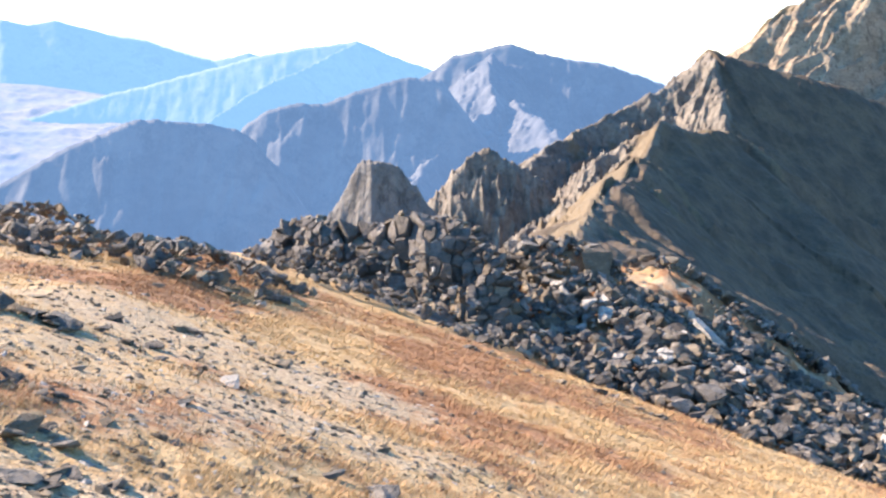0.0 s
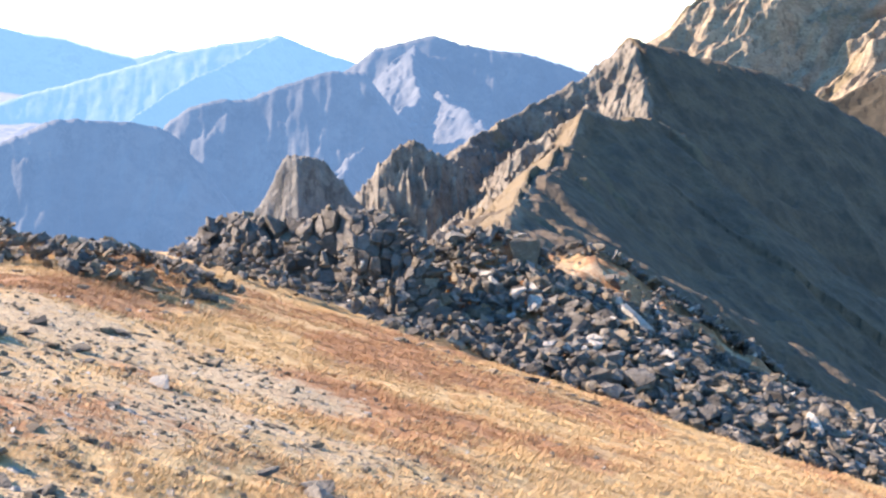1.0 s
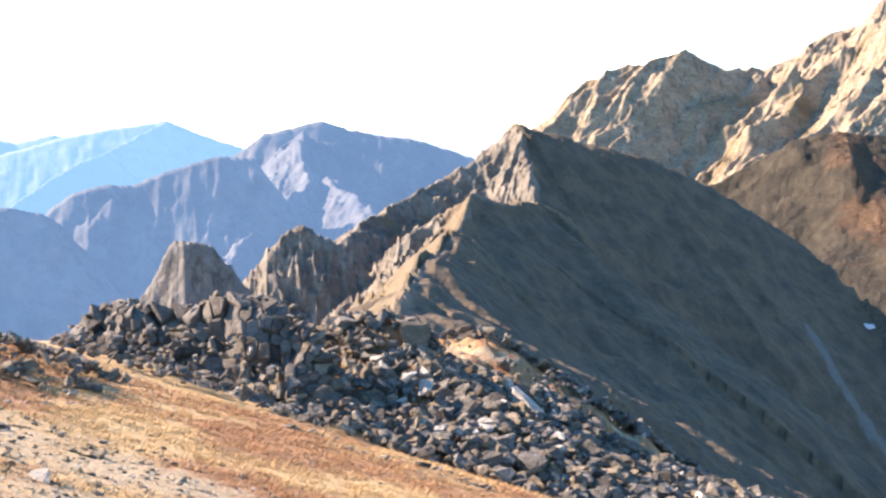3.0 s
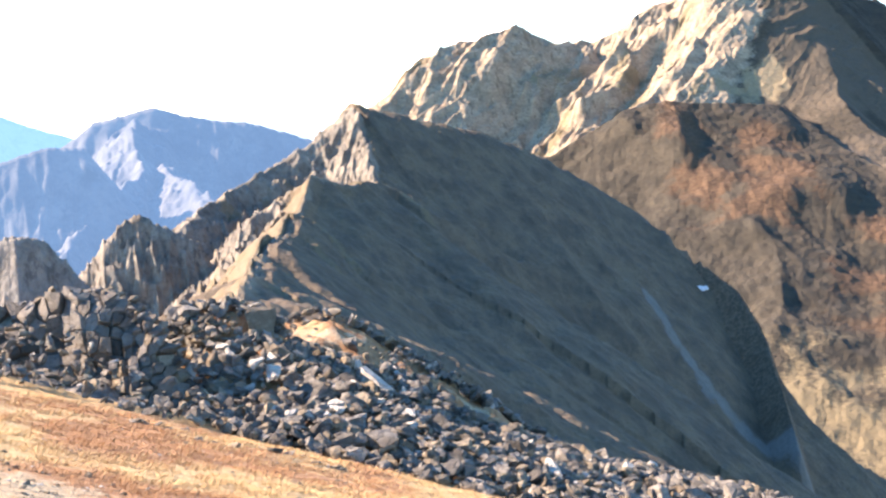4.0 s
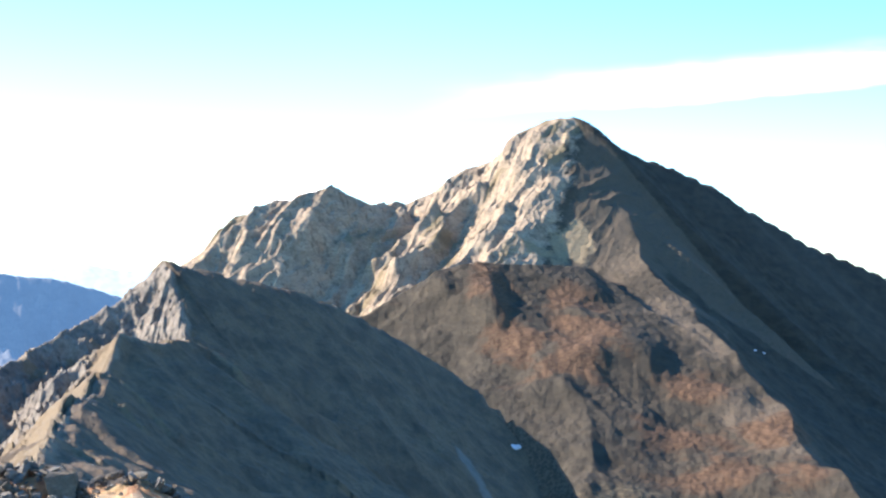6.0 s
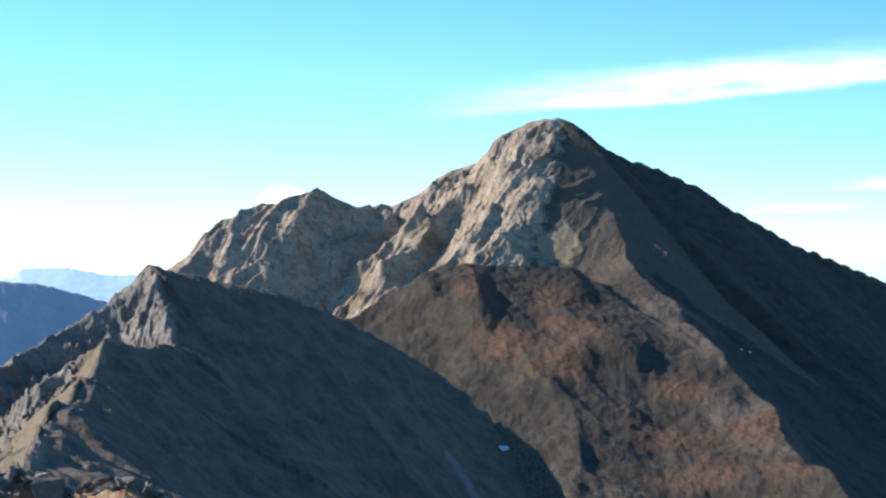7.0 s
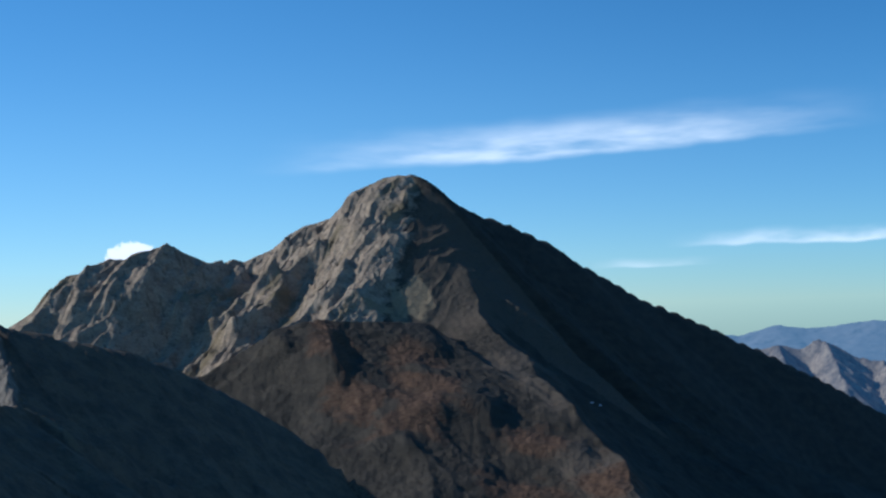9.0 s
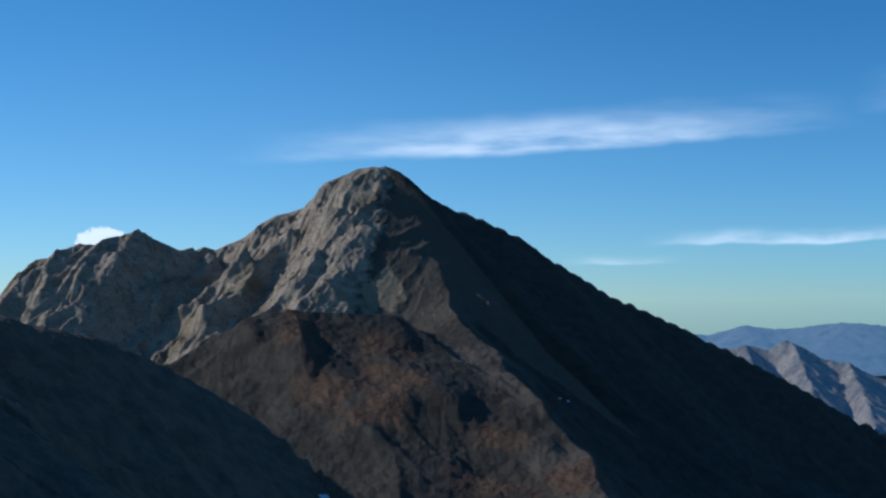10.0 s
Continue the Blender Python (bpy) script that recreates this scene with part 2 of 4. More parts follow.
FARTHER_SKIN = mountain_material("farther_rock_haze_glow", ((0.08, 0.085, 0.1), (0.13, 0.125, 0.13)), ((0.09, 0.09, 0.1), (0.11, 0.1, 0.1)), 1200.0, air=(0.23, 0.58, 1.0), haze_glow=0.29, crisp=0.12)
PLAIN_SKIN = mountain_material("plain_haze_glow", ((0.1, 0.1, 0.12), (0.14, 0.12, 0.125)), ((0.09, 0.095, 0.12), (0.17, 0.135, 0.135)), 900.0, air=(0.26, 0.52, 0.95), haze_glow=0.22, crisp=0.2)
TAN_SKIN = mountain_material("far_tan_rock_haze_glow", ((0.1, 0.09, 0.08), (0.26, 0.21, 0.16)), ((0.16, 0.14, 0.11), (0.2, 0.165, 0.13)), 300.0, air=(0.14, 0.42, 0.95), haze_glow=0.09, crisp=0.5)
HAZE_SKIN = mountain_material("rock_haze_glow", ((0.12, 0.13, 0.15), (0.14, 0.15, 0.17)), ((0.12, 0.13, 0.15), (0.14, 0.15, 0.15)), 600.0, air=(0.45, 0.72, 1.0), haze_glow=0.5, crisp=0.1)


def groundedmaterial():
    m, n, shader, where = plain("dry_turf_and_gravel", 0.95)
    blot, tuft, grit, speck = n.noise(where, 1.6, 5.0, 0.65), n.noise(where, 7.0, 5.0, 0.7), n.noise(where, 30.0, 4.0, 0.7), n.noise(where, 14.0, 3.0, 0.6)
    straw = n.mix(n.step(tuft, 0.35, 0.65), (0.43, 0.27, 0.13), (0.55, 0.385, 0.205))
    rust = n.mix(n.step(tuft, 0.35, 0.65), (0.28, 0.132, 0.066), (0.42, 0.23, 0.12))
    loose = n.math("MULTIPLY", n.math("SUBTRACT", blot, 0.5), 0.9)
    turf = n.mix(n.step(n.math("ADD", attribute(n, "rust"), loose), 0.35, 0.65), straw, rust)
    gravel = n.mix(n.step(grit, 0.35, 0.65), (0.34, 0.245, 0.155), (0.53, 0.405, 0.265))
    gravel = n.mix(n.step(speck, 0.6, 0.68), gravel, (0.2, 0.17, 0.14))
    colour = n.mix(n.step(n.math("ADD", attribute(n, "bare"), n.math("ADD", loose, n.math("MULTIPLY", n.math("SUBTRACT", tuft, 0.5), 1.5))), 0.3, 0.75), turf, gravel)
    colour = n.mix(n.math("MULTIPLY", n.step(n.noise(where, 3.2, 6.0, 0.75), 0.5, 0.7), 0.4), colour, (0.3, 0.16, 0.085))
    colour = n.mix(n.step(grit, 0.62, 0.82), colour, (0.18, 0.115, 0.07))
    # far valley floor, its colour greyed with distance to imitate haze
    hazy_valley = n.mix(n.noise(where, 0.006, 5.0), (0.1, 0.1, 0.11), (0.2, 0.18, 0.18))
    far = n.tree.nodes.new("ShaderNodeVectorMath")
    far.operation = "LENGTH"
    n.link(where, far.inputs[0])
    colour = n.mix(n.step(far.outputs["Value"], 60.0, 400.0), colour, hazy_valley)
    n.link(colour, shader.inputs["Base Color"])
    relief(n, shader, n.math("ADD", n.math("MULTIPLY", tuft, 1.0), n.math("MULTIPLY", grit, 0.45)), 0.9, 0.08)
    return m


TURF = groundedmaterial()

# ---- the large structure: the ground ----
def softplus(v, width):
    v = v / width
    return width * np.where(v > 20, v, np.log1p(np.exp(np.minimum(v, 20))))


def hill(x, y):
    """The height of the rounded top on which the walker stands."""
    r, left = np.hypot(x, y), np.degrees(np.arctan2(-x, y))
    z = -np.where(x > -3, 0.30 * x, -0.9 + 0.12 * (x + 3)) - 0.13 * y
    edge = np.interp(left, [-180, -60, -25, 0, 6, 15, 40, 180], [40, 30, 26, 28, 24, 21, 26, 40])
    return z - 0.72 * softplus(r - edge, 1.2)


def rustiness(x, y):
    """Where the turf is red-brown."""
    return np.clip(0.3 + 0.6 * rough(x / 1.3, y / 1.9, 4, 0.5, 61) + 0.5 * spots(x, y, [(0.0, 12.2, 1.5, 1.6), (-2.7, 16.8, 0.6, 2.2), (-1.7, 6.1, 0.7, 0.6), (-2.4, 11.4, 1.0, 0.6), (0.6, 9.8, 1.6, 0.6)]), 0, 1)


def bareness(x, y):
    """Where pale gravel lies open."""
    return np.clip(0.12 + 0.45 * rough(x / 1.4, y / 2.4, 5, 0.6, 67) + 0.12 * np.clip(-x - 0.5, 0, 1.5) + 0.6 * spots(x, y, [(-2.0, 9.6, 1.2, 1.1), (-0.8, 9.0, 0.9, 0.7), (0.7, 8.4, 0.5, 0.4), (-0.3, 7.4, 1.2, 0.5), (-1.3, 4.8, 0.9, 0.4)])
                   - 0.6 * spots(x, y, [(0.2, 12.6, 2.0, 2.2), (3.0, 11.0, 2.5, 3.0)]), 0, 1)


def groundedheight(x, y):
    r = np.hypot(x, y)
    z = np.maximum(hill(x, y) + 0.05 * rough(x / 1.6, y / 1.6, 4, 0.5, 3) * np.clip(r / 2, 0, 1), -430 + 18 * rough(x / 260, y / 260, 4, 0.5, 8))
    rim = np.clip((r - 3700) / 1000, 0, 1)
    return z + rim * rim * (3 - 2 * rim) * (230 + 40 * rough(x / 600, y / 600, 5, 0.55, 21))


steps = np.concatenate([np.linspace(0.05, 30, 170), np.geomspace(31, 4900, 150)])
gx, gy = fan(0, 359.5, 720, steps)
gy = gy - 0.6
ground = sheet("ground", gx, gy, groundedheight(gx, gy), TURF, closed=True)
for key, field in (("rust", rustiness), ("bare", bareness)):
    ground.data.attributes.new(key, "FLOAT", "POINT").data.foreach_set("value", field(gx, gy).astype(np.float32).ravel())
tagged(ground, "dry straw and rust coloured alpine turf with pale gravel", "ground", kind="structure")

# ---- mountains ----
def smooth_max(a, b, k):
    """The higher of two surfaces, rounded off where they meet."""
    h = np.clip(1 - np.abs(a - b) / k, 0, 1)
    return np.maximum(a, b) + h * h * k / 4


def sheared(x, y, crest, fall, slope, back, first=2.0, last=2.0, rounded=4.4):
    """A slope that falls from a crest line in one direction (degrees from straight ahead). Also how far places lie across and down the fall."""
    f = (math.sin(radians(fall)), math.cos(radians(fall)))
    c = np.array(crest, float)
    cu, cv = -c[:, 0] * f[1] + c[:, 1] * f[0], c[:, 0] * f[0] + c[:, 1] * f[1]
    order = np.argsort(cu)
    u, v = -x * f[1] + y * f[0], x * f[0] + y * f[1]
    down = v - np.interp(u, cu[order], cv[order])
    before, after = np.maximum(cu.min() - u, 0), np.maximum(u - cu.max(), 0)
    outside = first * before + (last * after + 0.002 * after ** 2) * np.interp(down, [0, 110], [1, 0.55])
    return np.interp(u, cu[order], c[order, 2]) - np.where(down > 0, slope, back) * (np.sqrt(down * down + rounded ** 2) - rounded) - outside, u, down


def spine(x, y, line):
    """A crest line that runs towards the viewpoint: how far places lie to its right, its height beside them, and how far they lie past its ends."""
    c = np.array(line[::-1], float)
    past = np.maximum(y - c[-1, 1], 0) + np.maximum(c[0, 1] - y, 0)
    return x - np.interp(y, c[:, 1], c[:, 0]), np.interp(y, c[:, 1], c[:, 2]), past


def mound(x, y, places, turn):
    """Lumps (x, y, height, width on the sunny side, width on the other, width along), their sunny side facing left of the bearing."""
    c, s = math.cos(radians(turn)), math.sin(radians(turn))
    total = np.zeros(x.shape)
    for px, py, tall, sunny, other, long in places:
        a, b = (x - px) * c - (y - py) * s, (x - px) * s + (y - py) * c
        total = total + tall * np.exp(-(a / np.where(a < 0, sunny, other)) ** 2 - (b / long) ** 2)
    return total


# the rocky ridge: crest lines that fall away from its top
RIDGE_BACK = [(86, 421, 1), (77, 418, -8), (70, 414, -12), (62, 410, -15), (57, 406, -17), (50, 397, -20), (42, 390, -23), (32, 374, -27), (25, 359, -30), (17, 348, -34), (9, 335, -40)]
RIDGE_ARETE = [(86, 421, 1), (86, 404, -8), (85, 388, -16), (82, 372, -23)]
RIDGE_FRONT = [(82, 372, -23), (74, 358, -21), (65, 349, -20), (57, 340, -18), (51, 321, -24), (46, 307, -27), (41, 287, -28), (33, 260, -28), (28, 233, -28), (23, 199, -25), (16, 149, -20), (9, 94, -14)]
RIDGE_RIGHT = [(86, 421, 1), (96, 425, -2), (107, 432, -3), (123, 438, -7), (138, 443, -11), (160, 453, -18), (177, 457, -26), (195, 454, -38), (208, 444, -50)]
RIDGE_SPURS = [[(74, 358, -20), (82, 369, -21.5), (89, 368, -25), (94, 361, -30), (98, 350, -42)],
               [(46, 307, -27), (52, 310, -28), (56, 307, -31.5), (60, 298, -37), (63, 285, -46)],
               [(41, 287, -28), (45, 290, -30), (49, 288, -32), (53, 281, -36), (57, 269, -45)],
               [(23, 199, -25), (26, 204, -26), (28, 202, -27), (29, 196, -28), (31, 186, -31)]]
# added foot: its dark outline stands in for the ridge's shadow on the heath
RIDGE_SHADOW_FOOT = Ridge([(213, 447, -52), (210, 447, -50), (218, 433, -60), (225, 412, -69), (224, 390, -82), (214, 362, -96), (203, 333, -108)], 3.0, 0.95, (4, 34, 150, -60), (1.2, 9), -0.2, 12, hum=(3.0, 40.0), ends=0.9, drop=1.2)


def ridge_heights(x, y):
    """Heights of the rocky ridge, and how stony, grassy and rust-brown it is."""
    bare, stone, gold = np.full(x.shape, -1e9), np.zeros(x.shape), np.zeros(x.shape)

    def lay(z, hard, grass):
        nonlocal bare, stone, gold
        higher = z > bare
        stone, gold = np.where(higher, hard, stone), np.where(higher, grass, gold)
        bare = np.maximum(bare, z)

    patch = rough(x / 9, y / 9, 4, 0.55, 401)
    right, u, down = sheared(x, y, RIDGE_RIGHT, 158, 0.86, 0.9)
    lay(right, -0.25 + 0 * x, 0.25 * np.exp(-np.maximum(down, 0) / 5))
    d, top, side, past = near_line(x, y, RIDGE_BACK)
    lay(top - np.where(side > 0, 0.85, 0.8) * d - 0.6 * past, 0.95 + 0 * x, 0.25 + 0.5 * patch)
    d, top, side, past = near_line(x, y, RIDGE_ARETE)
    lay(top - np.where(side > 0, 0.74, 0.95) * d - 0.9 * past, np.where(side > 0, np.clip(0.9 - d / 4, -0.25, 1), 0.95), 0.3 * patch)
    d, top, side, past = near_line(x, y, RIDGE_FRONT)
    grassy = np.clip(1.3 - d / 11 + 0.3 * patch, 0, 1)
    lay(top - np.where(side > 0, 0.70, 0.72) * np.maximum(d - 0.8, 0) - 0.6 * past, np.where(side > 0, np.clip(0.7 - d / 5, -0.25, 1), 0.95 - 0.75 * grassy), np.where(side > 0, 0.7 * np.exp(-d / 2.5), grassy + 0.5 * patch))
    for line in RIDGE_SPURS:
        d, top, side, past = near_line(x, y, line)
        lay(top - np.where(side > 0, 0.5, 0.85) * np.maximum(d - 1.4, 0) - 0.06 * d - 0.8 * past + 0.5 * patch, np.where(d < 5, 0.15, -0.2), np.clip(0.8 - d / 4, 0, 1))
    foot, hard = RIDGE_SHADOW_FOOT.surface(x, y)
    # heath brown on the added foot, which replaces shadowed ground beyond the gully
    brown = np.where(foot > bare, 1.0, 0.0) * np.clip((x - 196) / 16 + 0.4 * patch, 0, 1)
    lay(foot, hard, 0 * x)
    rocky = np.clip(stone * 1.4, 0, 1)
    # pillars and blocks on the rock, long soft gullies on the shaded slope
    bend = 2.5 * rough(x / 22, y / 22, 3, 0.5, 402)
    pillars = 6.0 * (crags((x * 0.8 - y * 0.6 + bend) / 7, (x * 0.6 + y * 0.8) / 17, 3, 0.55, 403) - 0.45) + 4.0 * (crags(x / 4.5, y / 4.5, 3, 0.6, 404) - 0.5)
    gullies = 1.2 * rough((u + bend) / 11, down / 70, 3, 0.5, 405) + 0.25 * rough((u + 0.5 * bend) / 4.5, down / 26, 3, 0.5, 406) + 3.4 * rough(x / 38, y / 38, 3, 0.5, 407) * np.clip(down / 60, 0, 1)
    edge = np.minimum(near_line(x, y, RIDGE_FRONT)[0], near_line(x, y, RIDGE_BACK)[0])
    z = bare + rocky * pillars * np.clip(edge / 5, 0.35, 1) + (1 - rocky) * (gullies + 0.35 * rough(x / 2.6, y / 2.6, 3, 0.55, 408))
    return z, {"stone": stone, "gold": gold, "rust": brown}


RIDGE_SCREE = [(182, 393, 3, 6), (182, 385, 3, 7), (182, 377, 3, 7), (184, 369, 3, 7), (186, 361, 4, 7), (190, 356, 4, 6), (194, 351, 5, 6), (199, 347, 5, 6), (203, 342, 5, 7), (205, 334, 5, 7), (206, 326, 6, 7), (208, 317, 6, 7)]
x, y = fan(-8, 36, 980, np.concatenate([np.linspace(45, 200, 150), np.linspace(200.8, 480, 360), np.linspace(482, 700, 50)]))
z, fields = ridge_heights(x, y)
fields["scree"] = spots(x, y, RIDGE_SCREE)
mountain("rocky_ridge", x, y, z, fields, RIDGE_SKIN, "rocky ridge with a lit craggy side and a shaded slope", "mountain")

def fang_heights(x, y):
    """A flat-topped fang of rock bounded by broken planes: (x, y, z) on each, and its fall along x and y."""
    z = np.full(x.shape, 1e9)
    for px, py, pz, fx, fy in ((-15.6, 221.5, -20.8, -1.9, 0.5), (-14.5, 221, -20.2, -0.9, -1.7), (-9, 221, -20.6, 0.5, -1.6), (-6.2, 222, -22.6, 1.3, 0.4), (-13, 222, -19.4, 0.2, 0.05), (-12, 224, -20, 0.0, 1.8)):
        z = np.minimum(z, pz - fx * (x - px) - fy * (y - py))
    return z + 1.6 * (crags(x / 3.2, y / 5, 4, 0.6, 31) - 0.5) + 0.9 * rough(x / 6, y / 6, 3, 0.5, 32)


x, y = fan(-9, 4, 300, np.linspace(170, 260, 200))
z = fang_heights(x, y)
mountain("rock_fang", x, y, z, {"stone": np.where(z > -34, 1.0, 0.2)}, FANG_SKIN, "flat-topped grey rock fang below the ridge", "rock", soft="talus")
towers = [("rock_tower", [Ridge([(-7, 330, -44), (-2, 330, -37), (3, 330, -30), (7, 330, -26.5), (11, 330, -25), (15, 330, -27), (22, 329, -30), (26, 329, -32)], 1.7, 1.35, (5, 6, 30, 15), (5.5, 4), 1.0, 33), Ridge([(10, 330, -26), (9, 322, -38), (6, 312, -55)], 1.4, 1.6, (3, 6, 30, 15), (5, 4), 1.0, 34)], "craggy tan rock tower beside the ridge", "rock", (-6, 8, 280, 230, 420))]
for name, ridges, label, kind_of, (b0, b1, nb, r0, r1) in towers:
    x, y = fan(b0, b1, nb, np.linspace(r0, r1, 200))
    z, stone = heights(x, y, ridges)
    mountain(name, x, y, z, {"stone": np.where(z > -52, stone, 0.2)}, RIDGE_SKIN, label, kind_of, soft="talus")

# the pyramid peak: a ribbed rock face, a dark slope, a rounded nose between them, a bench and heath slopes below
PEAK_CREST = [(264, 1354, -27), (298, 1368, -4), (333, 1386, 14), (358, 1395, 34), (375, 1401, 50), (389, 1407, 52), (406, 1413, 55), (428, 1417, 65), (468, 1422, 73), (486, 1424, 76), (505, 1428, 79), (532, 1433, 70), (547, 1434, 64), (564, 1438, 64), (578, 1438, 70), (592, 1439, 66), (609, 1441, 73), (632, 1440, 83), (654, 1438, 101),
              (672, 1434, 110), (683, 1432, 113), (704, 1426, 120), (725, 1420, 141), (736, 1416, 154), (752, 1410, 161), (769, 1403, 170), (784, 1394, 173), (799, 1388, 172)]
PEAK_RIGHT = [(799, 1388, 172), (818, 1382, 162), (872, 1389, 133), (959, 1391, 108), (1018, 1392, 85), (1054, 1397, 65), (1179, 1400, 7), (1275, 1395, -27), (1348, 1396, -55), (1447, 1380, -98), (1536, 1373, -137), (1628, 1358, -186), (1690, 1330, -214), (1820, 1290, -290)]
PEAK_NOSE = [(799, 1388, 172), (800, 1339, 92), (791, 1275, 38), (774, 1202, 0), (736, 1072, -46), (690, 945, -88), (660, 829, -128), (617, 696, -160), (588, 614, -184)]
PEAK_BENCH = [(685, 1140, -13), (635, 1123, -17), (601, 1119, -14), (571, 1123, -15), (539, 1134, -13), (514, 1134, -19), (486, 1113, -45), (440, 1095, -66)]
PEAK_HEATH = [(549, 1129, -13), (535, 1010, -80), (500, 880, -122), (450, 742, -165)]
# ribs of rock down the face: height, width on the sunny side, width on the other, and the line in the plan
FACE_RIBS = [(9, 26, 12, [(376, 1400), (353, 1386), (331, 1377)]), (9, 26, 12, [(427, 1415), (401, 1396), (375, 1373), (359, 1340)]), (11, 24, 11, [(471, 1421), (442, 1397), (412, 1366), (393, 1337)]),
             (12, 22, 10, [(504, 1426), (470, 1391), (447, 1363), (425, 1328)]), (10, 22, 10, [(538, 1431), (495, 1392), (453, 1353), (440, 1333)]), (12, 20, 9, [(556, 1421), (517, 1394), (497, 1370), (472, 1341)]),
             (12, 22, 10, [(580, 1408), (543, 1380), (499, 1349), (477, 1326)]), (15, 22, 9, [(591, 1343), (565, 1340), (543, 1337), (516, 1308), (496, 1308)]), (16, 26, 10, [(655, 1362), (623, 1350), (597, 1332), (572, 1301), (537, 1276), (506, 1267)]),
             (8, 22, 9, [(654, 1285), (630, 1265), (612, 1250), (600, 1241)]), (6, 24, 12, [(727, 1295), (693, 1269), (660, 1242), (638, 1221)]), (7, 24, 12, [(724, 1411), (695, 1392), (662, 1367)]), (7, 26, 14, [(673, 1427), (635, 1413), (601, 1415)]), (8, 22, 14, [(753, 1390), (719, 1364), (688, 1328)])]
HEATH_LUMPS = [(520, 1052, 17, 42, 15, 50), (492, 1106, 13, 26, 13, 34), (575, 950, 12, 34, 13, 30), (622, 955, 12, 34, 13, 32), (505, 905, 10, 40, 16, 26), (650, 1090, 9, 34, 14, 40), (548, 850, 9, 34, 14, 26), (640, 860, 9, 30, 14, 26), (590, 1010, 8, 30, 14, 34), (575, 770, 8, 34, 16, 22)]
SCREE_BOWL = [(690, 1218, 34, 24), (662, 1220, 24, 14), (718, 1232, 18, 22)]
RUST_HEATH = [(541, 1112, 22, 44), (531, 1069, 32, 50), (504, 994, 32, 44), (545, 950, 40, 30), (590, 993, 40, 30), (605, 1060, 32, 36), (563, 823, 44, 36), (547, 758, 50, 34), (625, 888, 30, 30), (640, 800, 34, 26), (600, 730, 30, 30)]


def peak_heights(x, y):
    """Heights of the peak, and how stony, grassy, rust-coloured and screed it is."""
    face, u, down = sheared(x, y, PEAK_CREST, 223, np.interp(x + 0.5 * y, [1130, 1290], [0.58, 0.78]), 0.9, 1.2, 0.8)
    for tall, sunny, other, line in FACE_RIBS:
        d, top, side, past = near_line(x, y, [(*p, 0) for p in line])
        face = face + 1.55 * tall * np.exp(-(d / np.where(side > 0, other, sunny)) ** 1.4) * np.clip(1 - past / 14, 0, 1) * np.clip(down / 42, 0, 1)
    bend = 9 * rough(x / 60, y / 60, 3, 0.5, 501)
    deep = np.clip(down / 30, 0.02, 1)
    beside = np.clip((u - 0.7314 * 799 + 0.682 * 1388 + 8 * rough(x / 30, y / 30, 3, 0.5, 517)) / 30, 0, 1)          # past the foot of the summit, where the rock gives way to turf
    bowl = np.clip(spots(x, y, SCREE_BOWL) * (0.95 + 0.9 * rough(x / 16, y / 16, 3, 0.55, 518)), 0, 1)
    across, along = 0.53 * x - 0.848 * y, 0.848 * x + 0.53 * y
    craggy = 13 * (crags((across + bend) / 25, along / 80, 3, 0.55, 502) - 0.45) * deep + 7 * (crags((across + 0.6 * bend) / 10, along / 36, 3, 0.6, 503) - 0.5) * np.clip(deep, 0.15, 1) + 3.0 * (crags(x / 9, y / 9, 4, 0.6, 504) - 0.5) * np.clip(deep, 0.15, 1)
    face = face + craggy * (1 - 0.85 * np.maximum(bowl, 0.75 * beside)) 
    right, u2, down2 = sheared(x, y, PEAK_RIGHT, 143, 1.0, 0.7, rounded=6)
    right = right + 3.0 * rough((u2 + bend) / 30, down2 / 160, 3, 0.5, 505) * np.clip(down2 / 40, 0, 1) + 1.4 * rough(x / 12, y / 12, 3, 0.5, 506)
    wx_, wy_ = x + 16 * rough(x / 95, y / 95, 3, 0.5, 515), y + 16 * rough(x / 95, y / 95, 3, 0.5, 516)
    d, top, past = spine(wx_, wy_, PEAK_NOSE)
    shaded = np.where(d > 0, np.clip(1 - d / 30, 0.2, 1), 1.0)          # the far side of the nose is smoother
    nose = top - np.where(d > 0, 0.7, -np.interp(y, [1120, 1220, 1330], [0.24, 0.4, 1.1])) * d - 1.4 * past
    soft = smooth_max(right, nose, 20)
    c = np.array(PEAK_BENCH[::-1], float)
    bx, by = x + 0.5 * (wx_ - x), y + 0.5 * (wy_ - y)
    front = np.interp(bx, c[:, 0], c[:, 1]) - by          # how far in front of the bench
    past = np.maximum(bx - c[-1, 0], 0) + np.maximum(c[0, 0] - bx, 0)
    soft = smooth_max(soft, np.interp(bx, c[:, 0], c[:, 2]) - np.where(front > 0, 0.44, -0.9) * front - 0.9 * past, 14)
    d, top, past = spine(wx_, wy_, PEAK_HEATH)
    soft = smooth_max(soft, top - 0.3 * np.abs(d) - 0.5 * past, 44)
    soft = soft + 0.75 * mound(wx_, wy_, HEATH_LUMPS, 30)
    low = np.clip((1330 - np.hypot(x, y)) / 120, 0, 1)
    soft = soft + (5.5 * rough(x / 62, y / 62, 4, 0.5, 507) + 1.6 * (crags(x / 17, y / 17, 3, 0.55, 509) - 0.5)) * low * shaded + 1.0 * rough(x / 6.5, y / 6.5, 3, 0.55, 508)
    z = smooth_max(face, soft, 6 + 24 * beside)
    rock = face > soft
    patch, strip = rough(x / 26, y / 26, 4, 0.55, 511), rough((across + bend) / 18, along / 90, 3, 0.55, 512)
    near_crest = np.exp(-np.maximum(down, 0) / 45)
